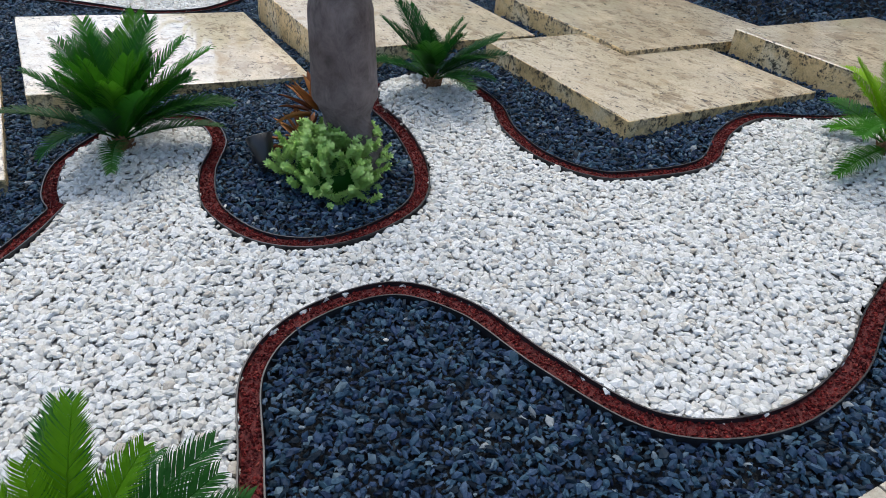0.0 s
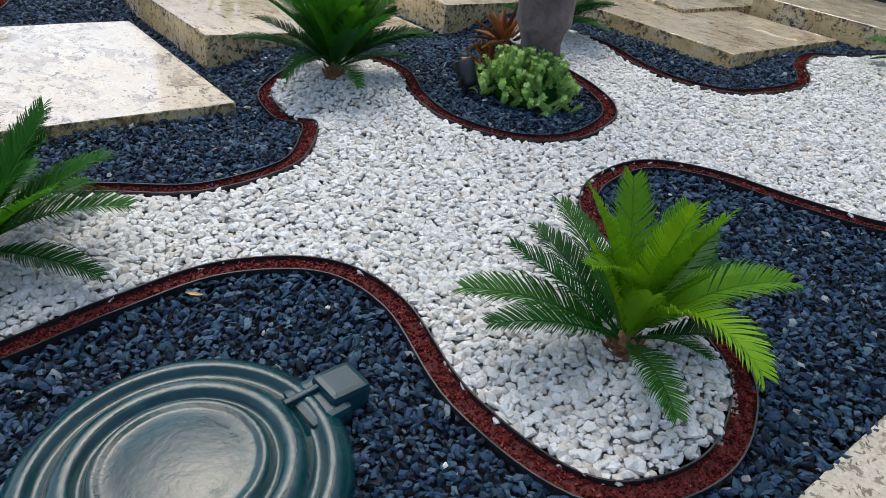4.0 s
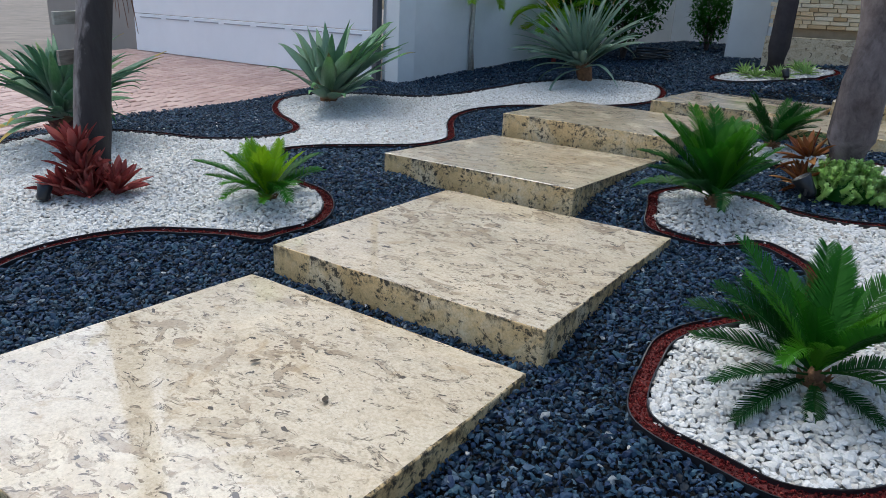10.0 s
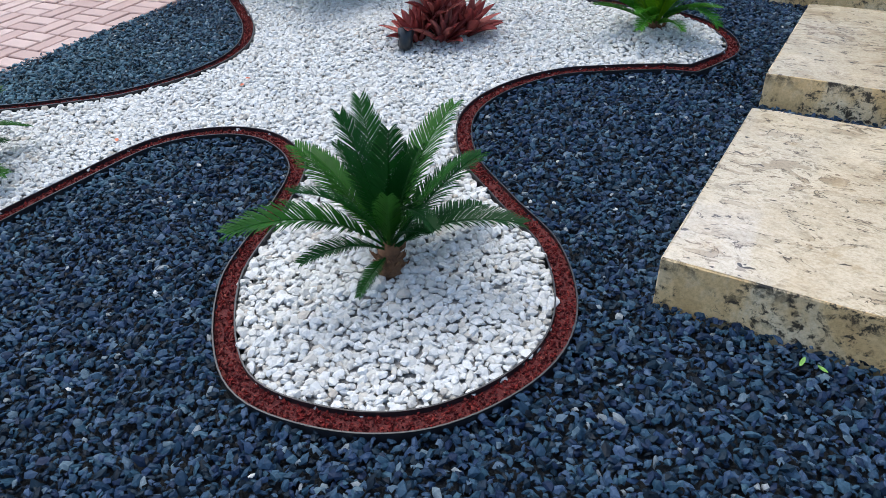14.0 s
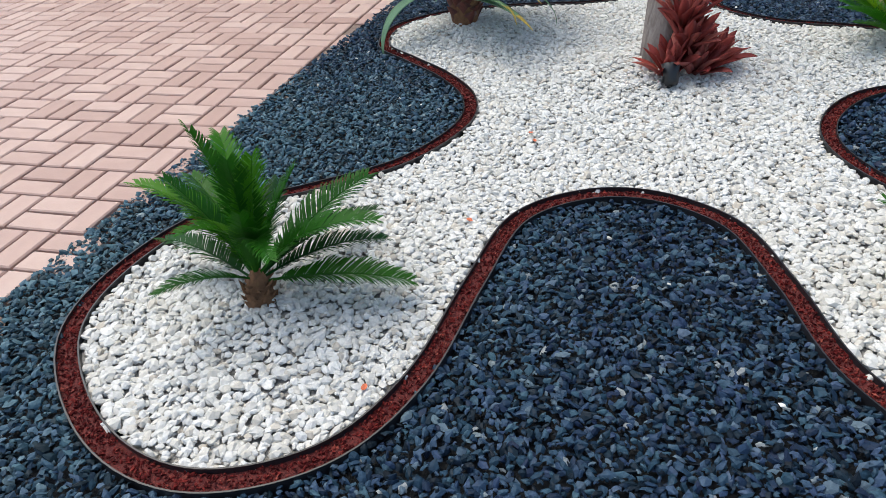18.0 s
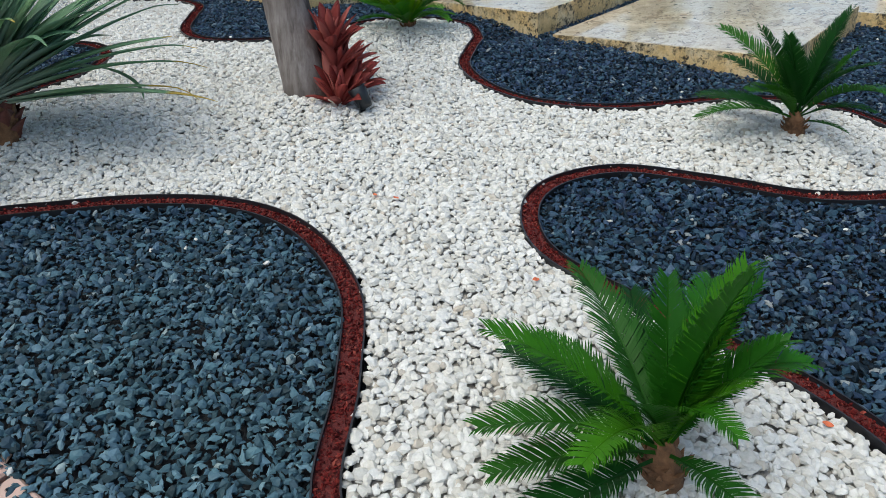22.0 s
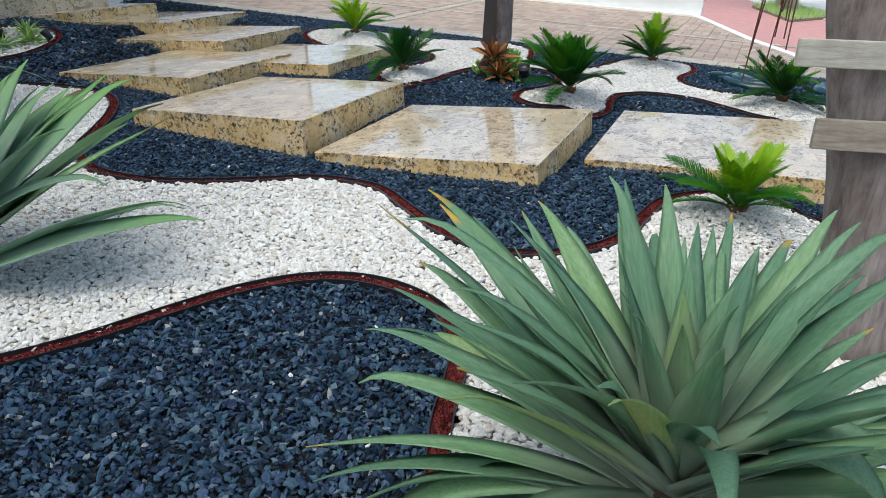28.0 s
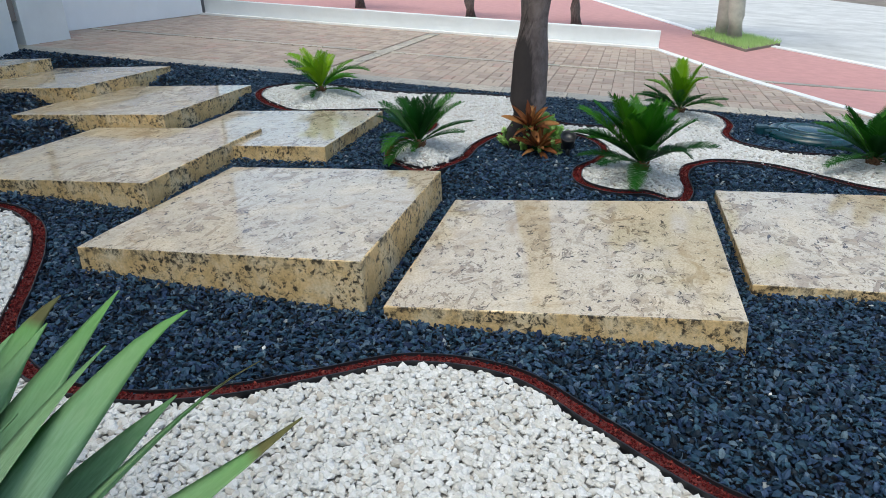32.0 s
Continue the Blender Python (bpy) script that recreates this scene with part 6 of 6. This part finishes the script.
def street_palm(x, y, seed, r=0.14, lean=0.0):
    root = thing("street_palm", stand(x, y), "pale smooth palm trunk in the street pavement", "palm tree", "palms along the street")
    part("trunk", tube_mesh("trunk", [(0, 0, -0.05), (0, 0, 0.4), (lean * 0.4, 0, 1.6), (lean, 0, 4.2)], [r * 1.15, r, r * 0.9, r * 0.8], plain("pale_trunk", (0.46, 0.44, 0.36), 0.7, 0.2, 6), 16, 0.04, seed), root)
    for i in range(12):
        me = frond_mesh(320 + i % 3, 1.8, 86, radians(70 + 10 * (i % 3)), 34, SAGO, 0.24)
        part("frond", me, root, pose(lean, 0, 4.15, 0, 0, i * 137.5) @ pose(0, 0, 0, 0, 15 + i * 5, 0))
    return root


street_palm(7.35, -3.75, 1)
street_palm(6.85, -3.45, 2, 0.13, 0.15)


def small_tree(x, y, seed):
    rnd = random.Random(seed)
    root = thing("small_tree", stand(x, y), "small gnarled tree with a fibrous grey trunk", "tree", "small trees past the low wall")
    part("trunk", tube_mesh("trunk", [(0, 0, -0.05), (0.02, 0.02, 0.3), (-0.03, 0.03, 0.8), (0.02, 0.0, 1.4)], [0.12, 0.10, 0.09, 0.06], WOOD, 12, 0.3, seed), root)
    for i in range(6):
        a = i * 1.05 + seed
        part("limb", tube_mesh("limb", [(0.0, 0.02, 0.8 + 0.08 * i), (0.3 * math.cos(a), 0.3 * math.sin(a), 1.3 + 0.05 * i), (0.6 * math.cos(a), 0.6 * math.sin(a), 1.7)], [0.04, 0.025, 0.008], WOOD, 7), root)
    vs, fs = [], []
    for i in range(1400):
        d = Vector((rnd.gauss(0, 1), rnd.gauss(0, 1), rnd.gauss(0, 1))).normalized() * rnd.uniform(0.3, 1.0)
        o = Vector((d.x * 0.85, d.y * 0.85, 1.75 + d.z * 0.6))
        q = Matrix.Rotation(rnd.uniform(0, 6.28), 3, "Z") @ Matrix.Rotation(rnd.uniform(-0.9, 0.9), 3, "X")
        l = 0.10 * rnd.uniform(0.7, 1.2)
        b = len(vs)
        vs += [o, o + q @ Vector((l * 0.25, l * 0.5, 0)), o + q @ Vector((0, l, -l * 0.15)), o + q @ Vector((-l * 0.25, l * 0.5, 0))]
        fs.append((b, b + 1, b + 2, b + 3))
    part("crown", mesh("crown", vs, fs, SAGO), root, label="loose green crown")
    return root


small_tree(11.0, -0.7, 1)
small_tree(9.4, -2.1, 2)
small_tree(13.0, 0.9, 3)

# ---- fallen leaves, petals and stray stones ----


def curled_leaf(x, y, h, ln, wd, turn, material, name, label, category):
    rnd = random.Random(int(x * 1000) + int(y * 100))
    vs, fs = [], []
    for i in range(7):
        t = i / 6
        w = wd * math.sin(math.pi * (0.06 + 0.9 * t)) ** 0.8 / 2
        z = 0.25 * ln * (t - 0.5) ** 2 + rnd.uniform(-0.001, 0.001)
        vs += [((t - 0.5) * ln, w, z + 0.25 * w), ((t - 0.5) * ln, 0, z), ((t - 0.5) * ln, -w, z + 0.25 * w)]
    for i in range(6):
        a = 3 * i
        fs += [(a, a + 1, a + 4, a + 3), (a + 1, a + 2, a + 5, a + 4)]
    ob = new(name, mesh(name, vs, fs, material, True))
    return tagged_at(ob, TILT @ pose(x, y, float(dip(np.array(x), np.array(y))) + h, rnd.uniform(-12, 12), rnd.uniform(-12, 12), turn), label, category)


YELLOW = plain("dry_yellow_leaf", (0.42, 0.30, 0.09), 0.7, 0.3, 40)
PETAL = plain("orange_red_petal", (0.55, 0.13, 0.05), 0.6, 0.3, 40)
GREENBIT = plain("green_leaflet", (0.14, 0.30, 0.05), 0.5, 0.3, 40)
BROWNBIT = plain("dark_dry_leaf", (0.05, 0.035, 0.02), 0.7, 0.3, 40)
for x, y, h, ln, wd, turn in ((1.92, 1.26, 0.012, 0.05, 0.02, 30), (1.94, 1.29, 0.012, 0.035, 0.016, 80), (1.37, 1.92, 0.024, 0.045, 0.012, 10)):
    curled_leaf(x, y, h, ln, wd, turn, YELLOW, "fallen_leaf", "small dry yellow leaf fallen among the dark chips", "leaf")
for x, y, turn in ((-2.90, 3.67, 20), (-2.92, 3.60, 70), (-3.36, 3.19, 120), (-3.86, 2.63, 60)):
    curled_leaf(x, y, 0.020, 0.022, 0.015, turn, PETAL, "fallen_petal", "orange-red petal fallen on the white pebbles", "petal")
for x, y, turn in ((-1.52, 1.62, 40), (-1.49, 1.59, 100)):
    curled_leaf(x, y, 0.012, 0.03, 0.010, turn, GREENBIT, "fallen_leaf", "small fresh green leaflet fallen on the black chips", "leaf")
for s, dx, dy, turn in ((SLABS[1], 0.05, 0.12, 30), (SLABS[1], 0.28, -0.10, 80), (SLABS[0], -0.25, 0.10, 10)):
    p = TILT @ Vector((s[0], s[1], s[4]))
    ob = curled_leaf(s[0], s[1], 0.1, 0.035, 0.018, turn, BROWNBIT, "fallen_leaf", "small dark dry leaf lying on a wet slab", "leaf")
    ob.matrix_world = Matrix.Translation((p.x + dx, p.y + dy, p.z + 0.003)) @ pose(0, 0, 0, 0, 0, turn)
rs = np.random.RandomState(77)
sx, sy = rs.uniform(-4.2, 2.6, 240), rs.uniform(0.5, 6.0, 240)
keep = inside(sx, sy, NEAR)
for h in HOLES:
    keep &= ~inside(sx, sy, h)
sx, sy = sx[keep], sy[keep]
stray = scatter("stray_pebbles", np.stack([sx, sy, dip(sx, sy) + 0.007], 1), 0.007 + 0.004 * rs.rand(len(sx)), "ico", WHITE_STONE, 78)
tagged(stray, "a few white pebbles strayed onto the black chips", "gravel", kind="stuff")
